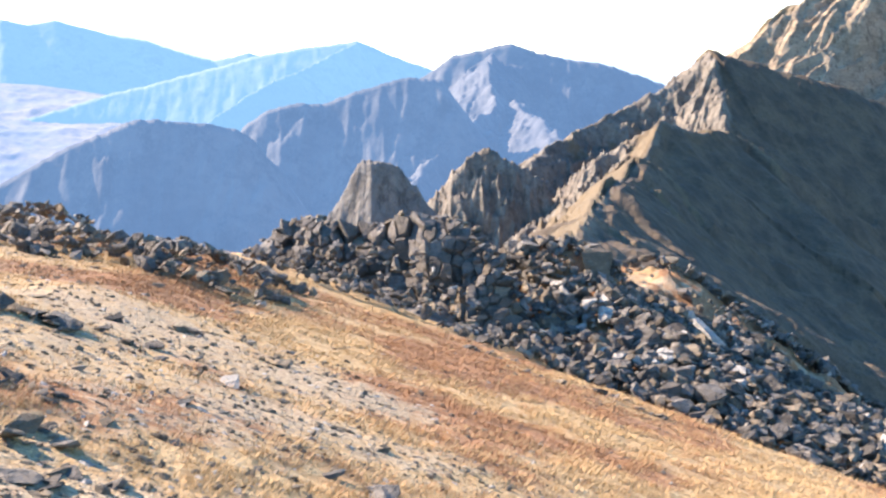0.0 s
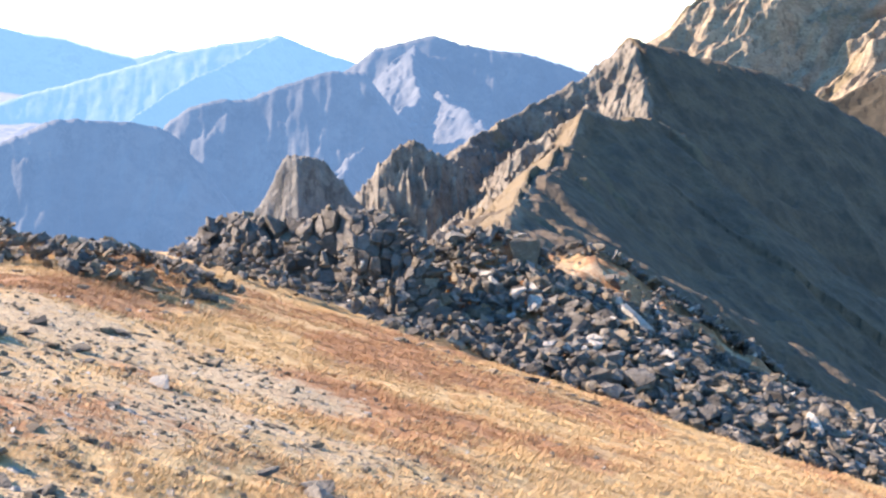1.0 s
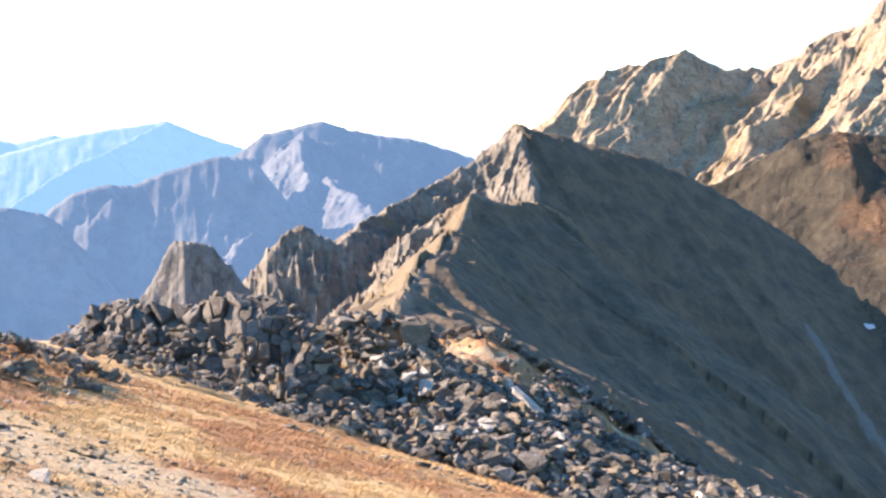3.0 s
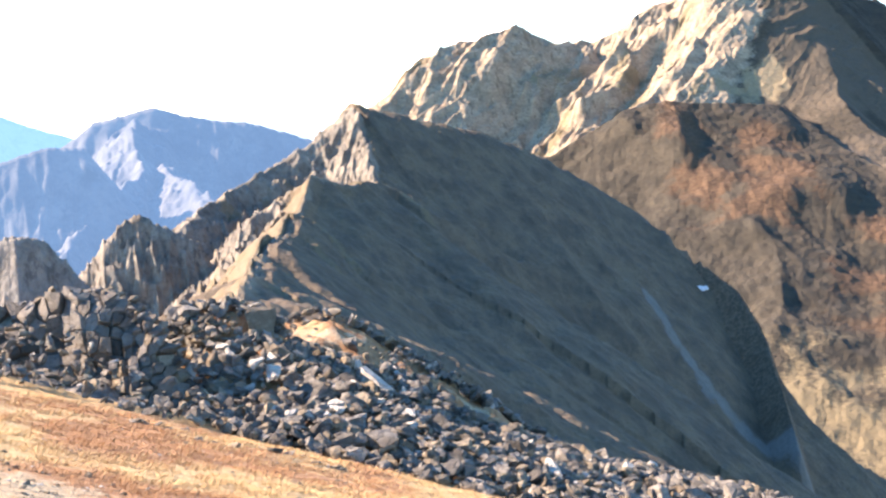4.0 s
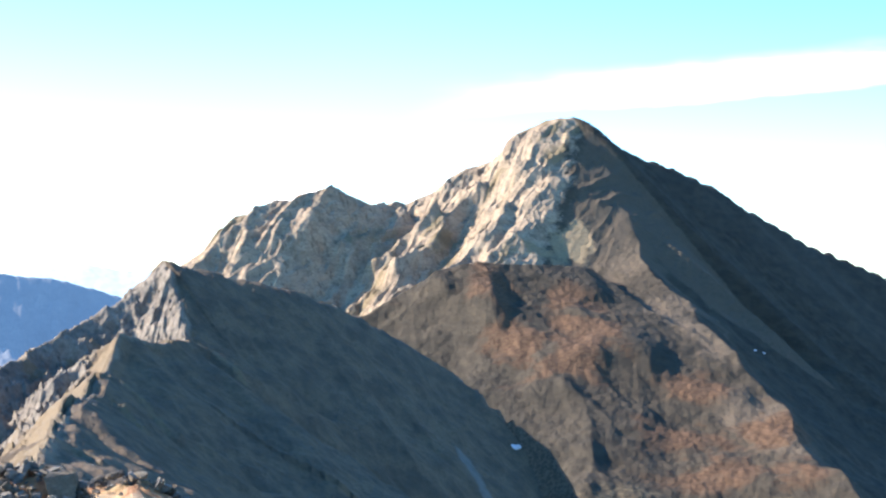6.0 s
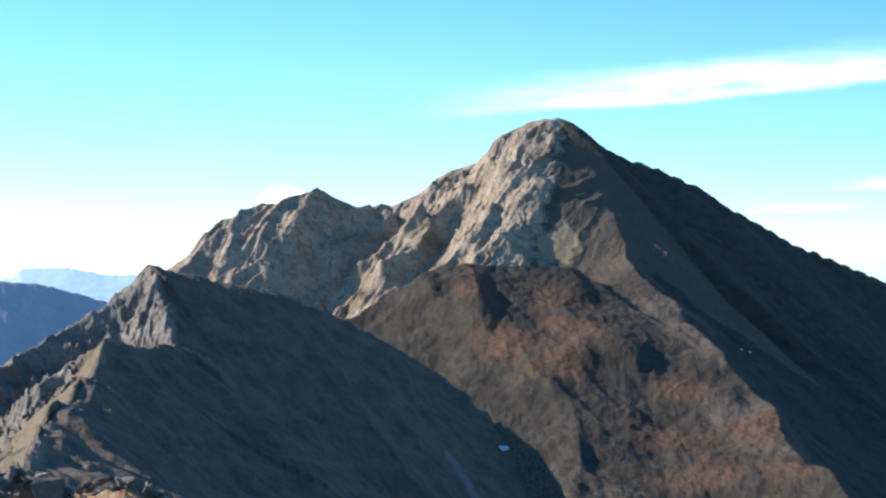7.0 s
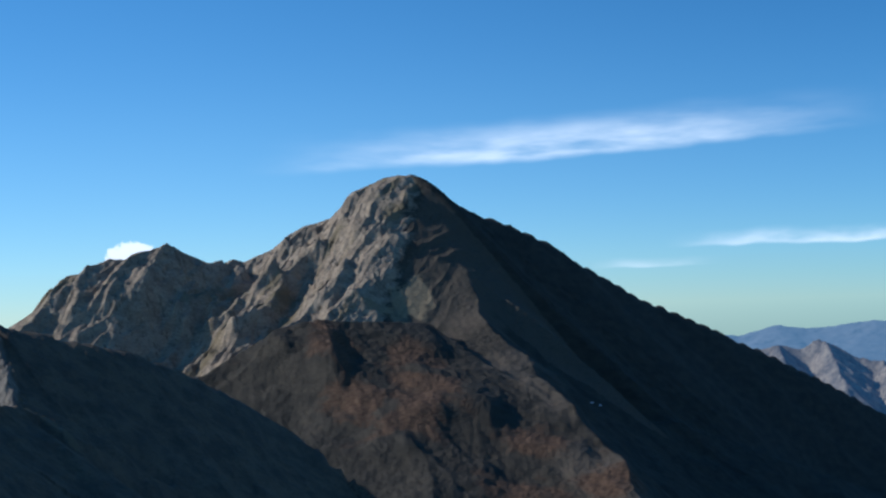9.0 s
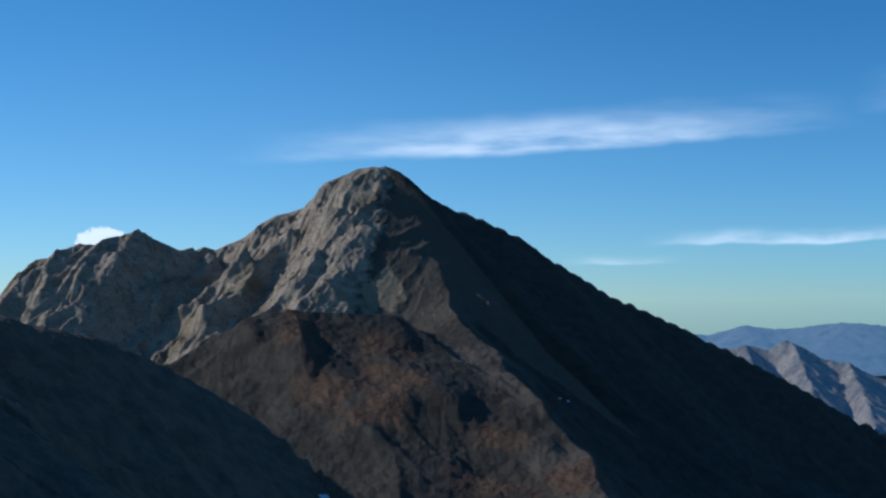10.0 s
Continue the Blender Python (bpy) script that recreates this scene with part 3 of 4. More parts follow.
    ledge = np.clip(0.2 + 0.85 * strip + 0.35 * near_crest * np.clip((x - 560) / 60, 0, 1) + 0.2 * patch, 0, 1)
    far_down = np.clip((935 - np.hypot(x, y) + 70 * patch) / 130, 0, 1) * np.clip((720 - x) / 60, 0, 1)
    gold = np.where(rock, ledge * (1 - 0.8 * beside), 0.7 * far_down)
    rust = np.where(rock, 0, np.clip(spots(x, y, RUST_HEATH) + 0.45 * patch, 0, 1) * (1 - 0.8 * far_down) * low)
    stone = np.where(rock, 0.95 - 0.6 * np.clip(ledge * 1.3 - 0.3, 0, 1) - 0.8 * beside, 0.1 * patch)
    shoulder = np.where(rock, 0, np.clip(spots(x, y, [(760, 1190, 60, 110), (700, 980, 30, 120), (640, 800, 40, 90), (745, 1060, 40, 60)]) + 0.5 * patch, 0, 1))
    return z, {"stone": stone, "gold": gold, "rust": rust, "scree": np.where(rock, bowl, 0.0), "grey": np.where(rock, 0.8 * beside, shoulder)}


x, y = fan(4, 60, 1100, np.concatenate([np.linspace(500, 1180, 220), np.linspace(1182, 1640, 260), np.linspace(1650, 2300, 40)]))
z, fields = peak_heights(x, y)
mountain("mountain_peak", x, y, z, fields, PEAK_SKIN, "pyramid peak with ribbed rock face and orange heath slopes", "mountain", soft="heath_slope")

ranges = [
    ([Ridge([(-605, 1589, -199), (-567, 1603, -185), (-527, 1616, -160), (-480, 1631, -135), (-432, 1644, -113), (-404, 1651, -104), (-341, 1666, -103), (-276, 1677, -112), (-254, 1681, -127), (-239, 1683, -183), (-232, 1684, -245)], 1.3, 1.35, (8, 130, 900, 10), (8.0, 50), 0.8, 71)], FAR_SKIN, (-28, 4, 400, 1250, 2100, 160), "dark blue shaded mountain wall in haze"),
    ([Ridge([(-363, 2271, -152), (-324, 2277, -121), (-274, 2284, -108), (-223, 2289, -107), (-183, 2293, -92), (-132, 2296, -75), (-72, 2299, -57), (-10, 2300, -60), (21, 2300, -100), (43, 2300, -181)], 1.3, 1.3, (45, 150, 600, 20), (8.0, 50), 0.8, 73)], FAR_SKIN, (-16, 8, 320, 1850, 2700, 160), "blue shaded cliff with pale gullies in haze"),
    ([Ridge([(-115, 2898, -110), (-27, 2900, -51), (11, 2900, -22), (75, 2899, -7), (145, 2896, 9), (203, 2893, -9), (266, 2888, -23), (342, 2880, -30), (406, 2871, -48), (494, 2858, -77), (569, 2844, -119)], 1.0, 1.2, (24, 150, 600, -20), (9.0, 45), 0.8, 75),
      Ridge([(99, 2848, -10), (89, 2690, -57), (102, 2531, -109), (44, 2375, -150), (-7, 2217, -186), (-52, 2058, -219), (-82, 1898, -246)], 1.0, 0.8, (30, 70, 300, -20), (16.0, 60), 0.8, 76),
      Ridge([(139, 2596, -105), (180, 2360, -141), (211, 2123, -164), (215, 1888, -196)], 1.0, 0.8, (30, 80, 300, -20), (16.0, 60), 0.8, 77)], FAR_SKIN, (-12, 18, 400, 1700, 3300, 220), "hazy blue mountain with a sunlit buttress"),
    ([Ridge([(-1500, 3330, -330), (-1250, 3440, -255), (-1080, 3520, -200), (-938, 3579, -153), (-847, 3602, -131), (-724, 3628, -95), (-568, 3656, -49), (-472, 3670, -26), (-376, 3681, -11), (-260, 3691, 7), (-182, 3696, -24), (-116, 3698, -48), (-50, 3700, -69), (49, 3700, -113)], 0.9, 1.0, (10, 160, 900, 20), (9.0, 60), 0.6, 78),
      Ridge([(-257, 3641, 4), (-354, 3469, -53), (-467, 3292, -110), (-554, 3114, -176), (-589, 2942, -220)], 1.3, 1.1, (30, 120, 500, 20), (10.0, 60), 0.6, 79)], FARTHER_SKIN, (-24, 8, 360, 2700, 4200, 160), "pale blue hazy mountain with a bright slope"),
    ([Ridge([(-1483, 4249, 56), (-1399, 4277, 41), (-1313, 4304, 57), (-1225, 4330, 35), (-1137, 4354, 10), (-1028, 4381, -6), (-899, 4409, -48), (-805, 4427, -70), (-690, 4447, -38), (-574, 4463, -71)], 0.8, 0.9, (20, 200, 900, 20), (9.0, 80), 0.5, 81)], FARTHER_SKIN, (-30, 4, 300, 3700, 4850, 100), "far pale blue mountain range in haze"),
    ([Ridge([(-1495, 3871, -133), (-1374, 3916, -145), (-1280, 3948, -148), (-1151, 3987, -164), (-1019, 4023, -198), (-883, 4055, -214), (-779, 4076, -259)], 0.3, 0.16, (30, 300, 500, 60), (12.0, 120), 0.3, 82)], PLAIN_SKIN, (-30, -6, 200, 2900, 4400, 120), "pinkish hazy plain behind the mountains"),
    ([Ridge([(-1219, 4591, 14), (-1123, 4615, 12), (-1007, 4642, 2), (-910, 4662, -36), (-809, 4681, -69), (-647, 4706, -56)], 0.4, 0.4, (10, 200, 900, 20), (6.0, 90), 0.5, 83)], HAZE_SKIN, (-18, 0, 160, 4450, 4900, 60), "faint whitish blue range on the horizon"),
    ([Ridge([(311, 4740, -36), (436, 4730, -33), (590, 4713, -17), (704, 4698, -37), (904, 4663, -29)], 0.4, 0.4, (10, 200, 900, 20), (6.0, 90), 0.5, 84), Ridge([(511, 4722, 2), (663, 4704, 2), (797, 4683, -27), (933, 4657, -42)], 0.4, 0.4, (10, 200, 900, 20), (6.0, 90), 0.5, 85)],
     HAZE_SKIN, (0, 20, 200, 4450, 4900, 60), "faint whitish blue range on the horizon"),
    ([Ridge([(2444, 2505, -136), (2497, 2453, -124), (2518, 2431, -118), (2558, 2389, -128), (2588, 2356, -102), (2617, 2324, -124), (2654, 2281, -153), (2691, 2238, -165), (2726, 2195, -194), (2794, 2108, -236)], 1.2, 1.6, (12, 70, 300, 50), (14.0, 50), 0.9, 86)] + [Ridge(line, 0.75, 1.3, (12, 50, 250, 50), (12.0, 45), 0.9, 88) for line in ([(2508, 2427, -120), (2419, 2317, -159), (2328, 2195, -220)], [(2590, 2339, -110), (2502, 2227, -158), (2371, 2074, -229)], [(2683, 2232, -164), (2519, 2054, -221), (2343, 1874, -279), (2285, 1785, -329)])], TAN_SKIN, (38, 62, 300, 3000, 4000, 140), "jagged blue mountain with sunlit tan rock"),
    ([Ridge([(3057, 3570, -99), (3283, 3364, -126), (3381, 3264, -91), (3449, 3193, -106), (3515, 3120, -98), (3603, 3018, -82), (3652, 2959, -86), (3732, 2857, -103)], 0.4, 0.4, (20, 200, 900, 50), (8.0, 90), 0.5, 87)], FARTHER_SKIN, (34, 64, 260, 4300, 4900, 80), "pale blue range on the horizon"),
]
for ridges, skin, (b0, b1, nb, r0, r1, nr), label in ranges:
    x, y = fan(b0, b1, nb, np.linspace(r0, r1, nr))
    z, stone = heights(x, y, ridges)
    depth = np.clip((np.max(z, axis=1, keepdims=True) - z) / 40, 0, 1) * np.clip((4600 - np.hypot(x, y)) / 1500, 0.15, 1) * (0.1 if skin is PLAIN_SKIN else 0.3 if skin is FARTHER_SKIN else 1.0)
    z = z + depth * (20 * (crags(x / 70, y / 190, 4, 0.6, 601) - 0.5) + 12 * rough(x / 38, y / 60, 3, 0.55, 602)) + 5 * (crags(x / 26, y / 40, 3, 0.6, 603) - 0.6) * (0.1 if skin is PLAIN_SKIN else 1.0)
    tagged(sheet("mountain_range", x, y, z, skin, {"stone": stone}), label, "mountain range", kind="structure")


# ---- rocks ----
def rock_material(name, dark, pale, lichen):
    m, n, shader, where = plain(name, 0.85)
    spread = n.tree.nodes.new("ShaderNodeObjectInfo").outputs["Random"]
    island = n.tree.nodes.new("ShaderNodeNewGeometry").outputs["Random Per Island"]
    tone = n.math("FRACT", n.math("ADD", spread, island))
    grain, stain, streak_ = n.noise(where, 22.0, 6.0, 0.7), n.noise(where, 5.0, 5.0, 0.65), n.noise(n.stretch(where, 1.5, 1.5, 9.0), 1.5, 4.0, 0.6)
    colour = n.mix(tone, dark, pale)
    colour = n.mix(n.math("MULTIPLY", n.step(grain, 0.4, 0.75), 0.5), colour, tuple(c * 0.6 for c in dark))
    colour = n.mix(n.math("MULTIPLY", n.step(stain, 0.5, 0.68), 0.6), colour, lichen)
    colour = n.mix(n.math("MULTIPLY", n.step(streak_, 0.5, 0.7), 0.45), colour, tuple(c * 1.1 for c in pale))
    n.link(colour, shader.inputs["Base Color"])
    relief(n, shader, n.math("ADD", grain, n.math("MULTIPLY", stain, 2.0)), 0.9, 0.06)
    return m


GREY_ROCK = rock_material("grey_rock", (0.07, 0.061, 0.053), (0.26, 0.232, 0.2), (0.085, 0.072, 0.06))
TAN_ROCK = rock_material("tan_rock", (0.115, 0.088, 0.063), (0.31, 0.25, 0.18), (0.1, 0.075, 0.05))
# the same grey rock, darkened to deepen the shade on the outcrop's face
SHADED_BEDROCK = rock_material("shaded_bedrock", (0.078, 0.067, 0.057), (0.215, 0.188, 0.16), (0.065, 0.054, 0.044))
PALE_ROCK = rock_material("pale_rock", (0.36, 0.33, 0.29), (0.48, 0.445, 0.395), (0.28, 0.255, 0.22))

dice = random.Random(7)


def worn(bm):
    """Breaks up the flat faces and straight edges of a stone."""
    bmesh.ops.triangulate(bm, faces=bm.faces)
    long_edges = [e for e in bm.edges if e.calc_length() > 0.3]
    bmesh.ops.subdivide_edges(bm, edges=long_edges, cuts=1)
    bmesh.ops.triangulate(bm, faces=bm.faces)
    shift = Vector((dice.uniform(0, 50), dice.uniform(0, 50), dice.uniform(0, 50)))
    for v in bm.verts:
        v.co += noise.noise_vector(v.co * 3.0 + shift) * 0.06
    bmesh.ops.recalc_face_normals(bm, faces=bm.faces)


def rock_shape(long, wide, tall, boxy):
    """An angular stone about 1 across: the hull of a few random points."""
    bm = bmesh.new()
    for n in range(13 if boxy else 16):
        v = Vector((dice.gauss(0, 1), dice.gauss(0, 1), dice.gauss(0, 1))).normalized()
        p = Vector([math.copysign(abs(c) ** (0.5 if boxy else 0.8), c) for c in v]) * dice.uniform(0.7, 1.0) * 0.5
        bm.verts.new((p.x * long, p.y * wide, p.z * tall))
    hull = bmesh.ops.convex_hull(bm, input=bm.verts)
    bmesh.ops.delete(bm, geom=[v for v in bm.verts if not v.link_faces], context="VERTS")
    bmesh.ops.dissolve_limit(bm, angle_limit=radians(9), verts=bm.verts, edges=bm.edges)
    worn(bm)
    mesh = bpy.data.meshes.new("stone")
    bm.to_mesh(mesh)
    bm.free()
    return mesh


LUMPS = [rock_shape(dice.uniform(1.1, 1.7), dice.uniform(0.8, 1.1), dice.uniform(0.6, 0.95), False) for n in range(20)]
BLOCKS = [rock_shape(dice.uniform(1.1, 1.7), dice.uniform(0.8, 1.1), dice.uniform(0.6, 1.2), True) for n in range(20)]
SLABS = [rock_shape(dice.uniform(1.1, 1.6), dice.uniform(0.7, 1.0), dice.uniform(0.22, 0.4), True) for n in range(8)]


def with_material(meshes, material):
    made = []
    for mesh in meshes:
        mesh = mesh.copy()
        mesh.materials.append(material)
        made.append(mesh)
    return made


GREY = {"lump": with_material(LUMPS, GREY_ROCK), "block": with_material(BLOCKS, GREY_ROCK), "slab": with_material(SLABS, GREY_ROCK)}
TAN = {"lump": with_material(LUMPS, TAN_ROCK), "block": with_material(BLOCKS, TAN_ROCK), "slab": with_material(SLABS, TAN_ROCK)}
PALE = {"lump": with_material(LUMPS, PALE_ROCK), "block": with_material(BLOCKS, PALE_ROCK), "slab": with_material(SLABS, PALE_ROCK)}


def part(name, mesh, parent, matrix, label=""):
    ob = new(name, mesh)
    ob.parent = parent
    ob.matrix_basis = matrix
    return tagged(ob, label)


def joined(name, stones, material, parent, label=""):
    """Many stones (mesh, matrix) in one mesh, as loose stuff."""
    points, faces, start = [], [], 0
    for mesh, matrix in stones:
        co = np.empty(len(mesh.vertices) * 3, np.float32)
        mesh.vertices.foreach_get("co", co)
        m = np.array(matrix)
        points.append(co.reshape(-1, 3) @ m[:3, :3].T + m[:3, 3])
        index = np.empty(len(mesh.polygons) * 3, np.int32)
        mesh.polygons.foreach_get("vertices", index)
        faces.append(index.reshape(-1, 3) + start)
        start += len(mesh.vertices)
    mesh = bpy.data.meshes.new(name)
    mesh.from_pydata(np.concatenate(points).tolist(), [], np.concatenate(faces).tolist())
    mesh.materials.append(material)
    ob = new(name, mesh)
    ob.parent = parent
    return tagged(ob, label, kind="stuff")


def tumbled(x, y, z, size, tip=40):
    return Matrix.Translation((x, y, z)) @ Euler((radians(dice.uniform(-tip, tip)), radians(dice.uniform(-tip, tip)), dice.uniform(0, 6.28))).to_matrix().to_4x4() @ Matrix.Diagonal(
        (size * dice.uniform(0.85, 1.2), size * dice.uniform(0.85, 1.2), size * dice.uniform(0.85, 1.2), 1))


# heights over the turf of the two heaps of rock, along their crests
WALL_CREST = [(-3.06, 19.66, 0.1), (-2.61, 19.63, 0.3), (-2.47, 19.54, 0.52), (-2.34, 19.56, 0.68), (-1.98, 19.5, 0.82), (-1.71, 19.43, 0.78), (-1.26, 19.36, 0.9), (-1.09, 19.27, 1.02), (-0.74, 19.19, 1.16), (-0.56, 19.09, 1.3), (-0.22, 18.9, 1.42), (0.13, 18.8, 1.48), (0.42, 18.6, 1.44), (0.63, 18.39, 1.3), (0.88, 18.18, 1.0), (1.21, 17.96, 0.6)]
KNOB_CREST = [(0.79, 20.28, 0.95), (1.15, 20.27, 1.33), (1.51, 20.14, 1.54), (1.95, 20.01, 1.72), (2.3, 19.87, 1.7), (2.57, 19.73, 1.6), (2.69, 19.62, 1.32), (2.95, 19.48, 1.0)]
RUBBLE_CREST = [(2.3, 19.4, 1.3), (2.9, 18.4, 1.0), (3.6, 17.2, 0.82), (4.5, 16.5, 0.6), (5.6, 16.0, 0.45), (7.0, 15.6, 0.3)]
LEDGE_CREST = [(2.9, 23.3, 1.4), (3.3, 23.3, 1.68), (3.9, 23.2, 2.0), (4.4, 23.1, 2.0), (5.0, 23.0, 1.82), (5.7, 22.8, 1.58), (6.5, 22.6, 1.25), (7.2, 22.3, 0.9), (8.3, 22.0, 0.4), (9.2, 21.6, 0.15)]


def wall_height(x, y):
    d, top, side, past = near_line(x, y, WALL_CREST)
    front = side < 0
    return top * np.where(front, np.interp(d, [0, 0.5, 1.5, 2.9], [1, 0.95, 0.3, 0]), np.clip(1.1 - d / 4.0, 0, 1))


def ledge_height(x, y):
    d, top, side, past = near_line(x, y, LEDGE_CREST)
    front = side < 0
    rubble = 0.45 * np.clip(1.6 - np.abs(d - 4.0) / 2.6, 0, 1) * np.clip(x - 1.2, 0, 1) * np.where(front, 1, 0)
    return np.maximum(top * np.clip(1 - d / np.where(front, 7.0, 3.0), 0, 1), rubble)


def knob_height(x, y):
    d, top, side, past = near_line(x, y, KNOB_CREST)
    return top * np.where(side < 0, np.interp(d, [0, 0.3, 1.2, 2.6], [1, 0.95, 0.5, 0]), np.clip(1.1 - d / 2.5, 0, 1)) * np.clip(1 - past / 0.9, 0, 1)


def rubble_height(x, y):
    d, top, side, past = near_line(x, y, RUBBLE_CREST)
    return np.maximum(ledge_height(x, y), np.maximum(knob_height(x, y), top * np.clip(1.1 - d / 2.1, 0, 1)))


def heap_height(x, y):
    return np.maximum(wall_height(x, y), rubble_height(x, y))


def turf_strip(x, y):
    """Where dry turf shows between the rocks, below the skyline of the far ledge."""
    d, top, side, past = near_line(x, y, LEDGE_CREST)
    return (side < 0) & (d > 0.25 + 0.3 * rough(x / 0.8, y / 0.8, 3, 0.5, 93) - 0.3 * ((x > 3.2) & (x < 4.5))) & (d < 2.3 + 1.0 * rough(x / 1.0, y / 0.8, 3, 0.5, 91)) & (x > 2.9)


def heap_sheet(name, field, x0, x1, y0, y1, material, parent, full=0.75, sunk=0.14):
    hx, hy = np.meshgrid(np.arange(x0, x1, 0.16), np.arange(y0, y1, 0.16), indexing="ij")
    h = field(hx, hy)
    z = hill(hx, hy) + np.where(h > 0.02, h * full + 0.15 * rough(hx / 0.4, hy / 0.4, 3, 0.5, 5) * np.clip(h * 2, 0, 1) - sunk, -0.35)
    ob = sheet(name, hx, hy, z, material)
    ob.parent = parent
    return ob


def scatter(parent, field, x0, x1, y0, y1, count, sizes, parts, low=0.06, kinds=("lump", "lump", "block", "slab"), sink=0.1, skip=None):
    """Stones over a heap: the first ones are parts, the rest loose stuff."""
    loose, made = [], 0
    xs = np.array([dice.uniform(x0, x1) for n in range(count)])
    ys = np.array([dice.uniform(y0, y1) for n in range(count)])
    hs, grounds = field(xs, ys), hill(xs, ys)
    wanted = hs >= low
    if skip:
        wanted &= ~skip(xs, ys)
    for px, py, h, g in zip(xs[wanted], ys[wanted], hs[wanted], grounds[wanted]):
        size = sizes[0] + (sizes[1] - sizes[0]) * dice.random() ** 2.6
        luck = dice.random()
        palette = PALE if luck > 0.97 else TAN if luck < 0.28 else GREY
        mesh = dice.choice(palette[dice.choice(kinds)])
        m = tumbled(px, py, g + h + size * sink, size)
        if made < parts and size > sizes[0] * 1.3:
            part("stone", mesh, parent, m)
            made += 1
        else:
            loose.append((mesh, m))
    for skin, title in ((GREY_ROCK, "grey_rubble"), (TAN_ROCK, "tan_rubble"), (PALE_ROCK, "pale_rubble")):
        of_skin = [pair for pair in loose if pair[0].materials[0] == skin]
        if of_skin:
            joined(title, of_skin, skin, parent)


def heap(name, label, category, group=""):
    return tagged(new(name), label, category, group)


wall = heap("rock_outcrop", "fractured grey bedrock outcrop in shade, sunlit on top", "rock outcrop")
heap_sheet("rock_core", wall_height, -4, 4.5, 15.5, 23, GREY_ROCK, wall, 0.28)
# the front of the outcrop: fitted pieces of fractured bedrock
lengths = [math.dist(p[:2], q[:2]) for p, q in zip(WALL_CREST, WALL_CREST[1:])]


def along_wall(s):
    """The place on the crest and its height, s metres along."""
    for (p, q), length in zip(zip(WALL_CREST, WALL_CREST[1:]), lengths):
        if s <= length or q is WALL_CREST[-1]:
            f = min(s / length, 1)
            return p[0] + f * (q[0] - p[0]), p[1] + f * (q[1] - p[1]), p[2] + f * (q[2] - p[2])
        s -= length


def wall_place(s, h):
    """The place on the face of the outcrop, s metres along and h metres up."""
    cx, cy, top = along_wall(max(s, 0.0))
    share = max(0.0, min(h / max(top, 0.2), 1.05))
    out = float(np.interp(share, [0, 0.2, 0.6, 0.9, 1.05], [1.25, 0.85, 0.58, 0.38, 0.1])) + 0.12 * math.sin(s * 3.1 + h * 4) + 0.1 * math.sin(s * 6.7 - h * 2)
    px, py = cx - 0.31 * out, cy - 0.95 * out
    return Vector((px, py, float(hill(np.array(px), np.array(py))) + h - 0.08))


def cell(i, seeds, stretch):
    """The corners of the piece round one seed: the places nearer to it than to any other."""
    sx, sy = seeds[i]
    corners = [(sx - 0.2, sy - 0.22), (sx + 0.2, sy - 0.22), (sx + 0.2, sy + 0.22), (sx - 0.2, sy + 0.22)]
    for j, (ox, oy) in enumerate(seeds):
        if j == i or abs(ox - sx) > 1 or abs(oy - sy) > 1:
            continue
        nx, ny = ox - sx, (oy - sy) * stretch
        limit = nx * (ox + sx) / 2 + ny * (oy + sy) / 2
        kept = []
        for (ax, ay), (bx, by) in zip(corners, corners[1:] + corners[:1]):
            da, db = nx * ax + ny * ay - limit, nx * bx + ny * by - limit
            if da <= 0:
                kept.append((ax, ay))
            if da * db < 0:
                f = da / (da - db)
                kept.append((ax + f * (bx - ax), ay + f * (by - ay)))
        corners = kept
        if len(corners) < 3:
            break
    return corners


def bedrock_piece(corners, s, h):
    """One piece of the fractured face, with broken edges and an uneven front."""
    here, up, along = wall_place(s, h), wall_place(s, h + 0.1), wall_place(s + 0.1, h)
    outward = (along - here).cross(up - here).normalized()
    tip = (dice.gauss(0, 0.22), dice.gauss(0, 0.2))
    proud = dice.uniform(-0.05, 0.06)
    bm = bmesh.new()
    for shrink, depth in ((0.92, -0.4), (1.0, -0.07), (0.97, -0.012), (dice.uniform(0.74, 0.9), 0.018)):
        for ax, ay in corners:
            qx, qy = (ax - s) * shrink * dice.uniform(0.97, 1.0), (ay - h) * shrink * dice.uniform(0.97, 1.0)
            lift = depth + proud + (tip[0] * qx + tip[1] * qy if depth > -0.1 else 0) + dice.uniform(-0.012, 0.012)
            bm.verts.new(wall_place(s + qx, h + qy) - here + outward * lift)
    bmesh.ops.convex_hull(bm, input=bm.verts)
    bmesh.ops.delete(bm, geom=[v for v in bm.verts if not v.link_faces], context="VERTS")
    mesh = bpy.data.meshes.new("bedrock_piece")
    bm.to_mesh(mesh)
    bm.free()
    mesh.materials.append(TAN_ROCK if dice.random() < 0.08 else SHADED_BEDROCK)
    part("bedrock_piece", mesh, wall, Matrix.Translation(here))


seeds, tries = [], 0
while len(seeds) < 330 and tries < 9000:
    tries += 1
    sx, sy = dice.uniform(0.5, sum(lengths)), dice.uniform(-0.05, 1.5)
    gap = 0.105 + 0.11 * (0.5 + 0.5 * math.sin(sx * 1.9 + sy * 2.3 + 1.0)) * min(1, along_wall(sx)[2])
    if sy < along_wall(sx)[2] + 0.02 and all((sx - ox) ** 2 + ((sy - oy) * 0.8) ** 2 > gap * gap for ox, oy in seeds):
        seeds.append((sx, sy))
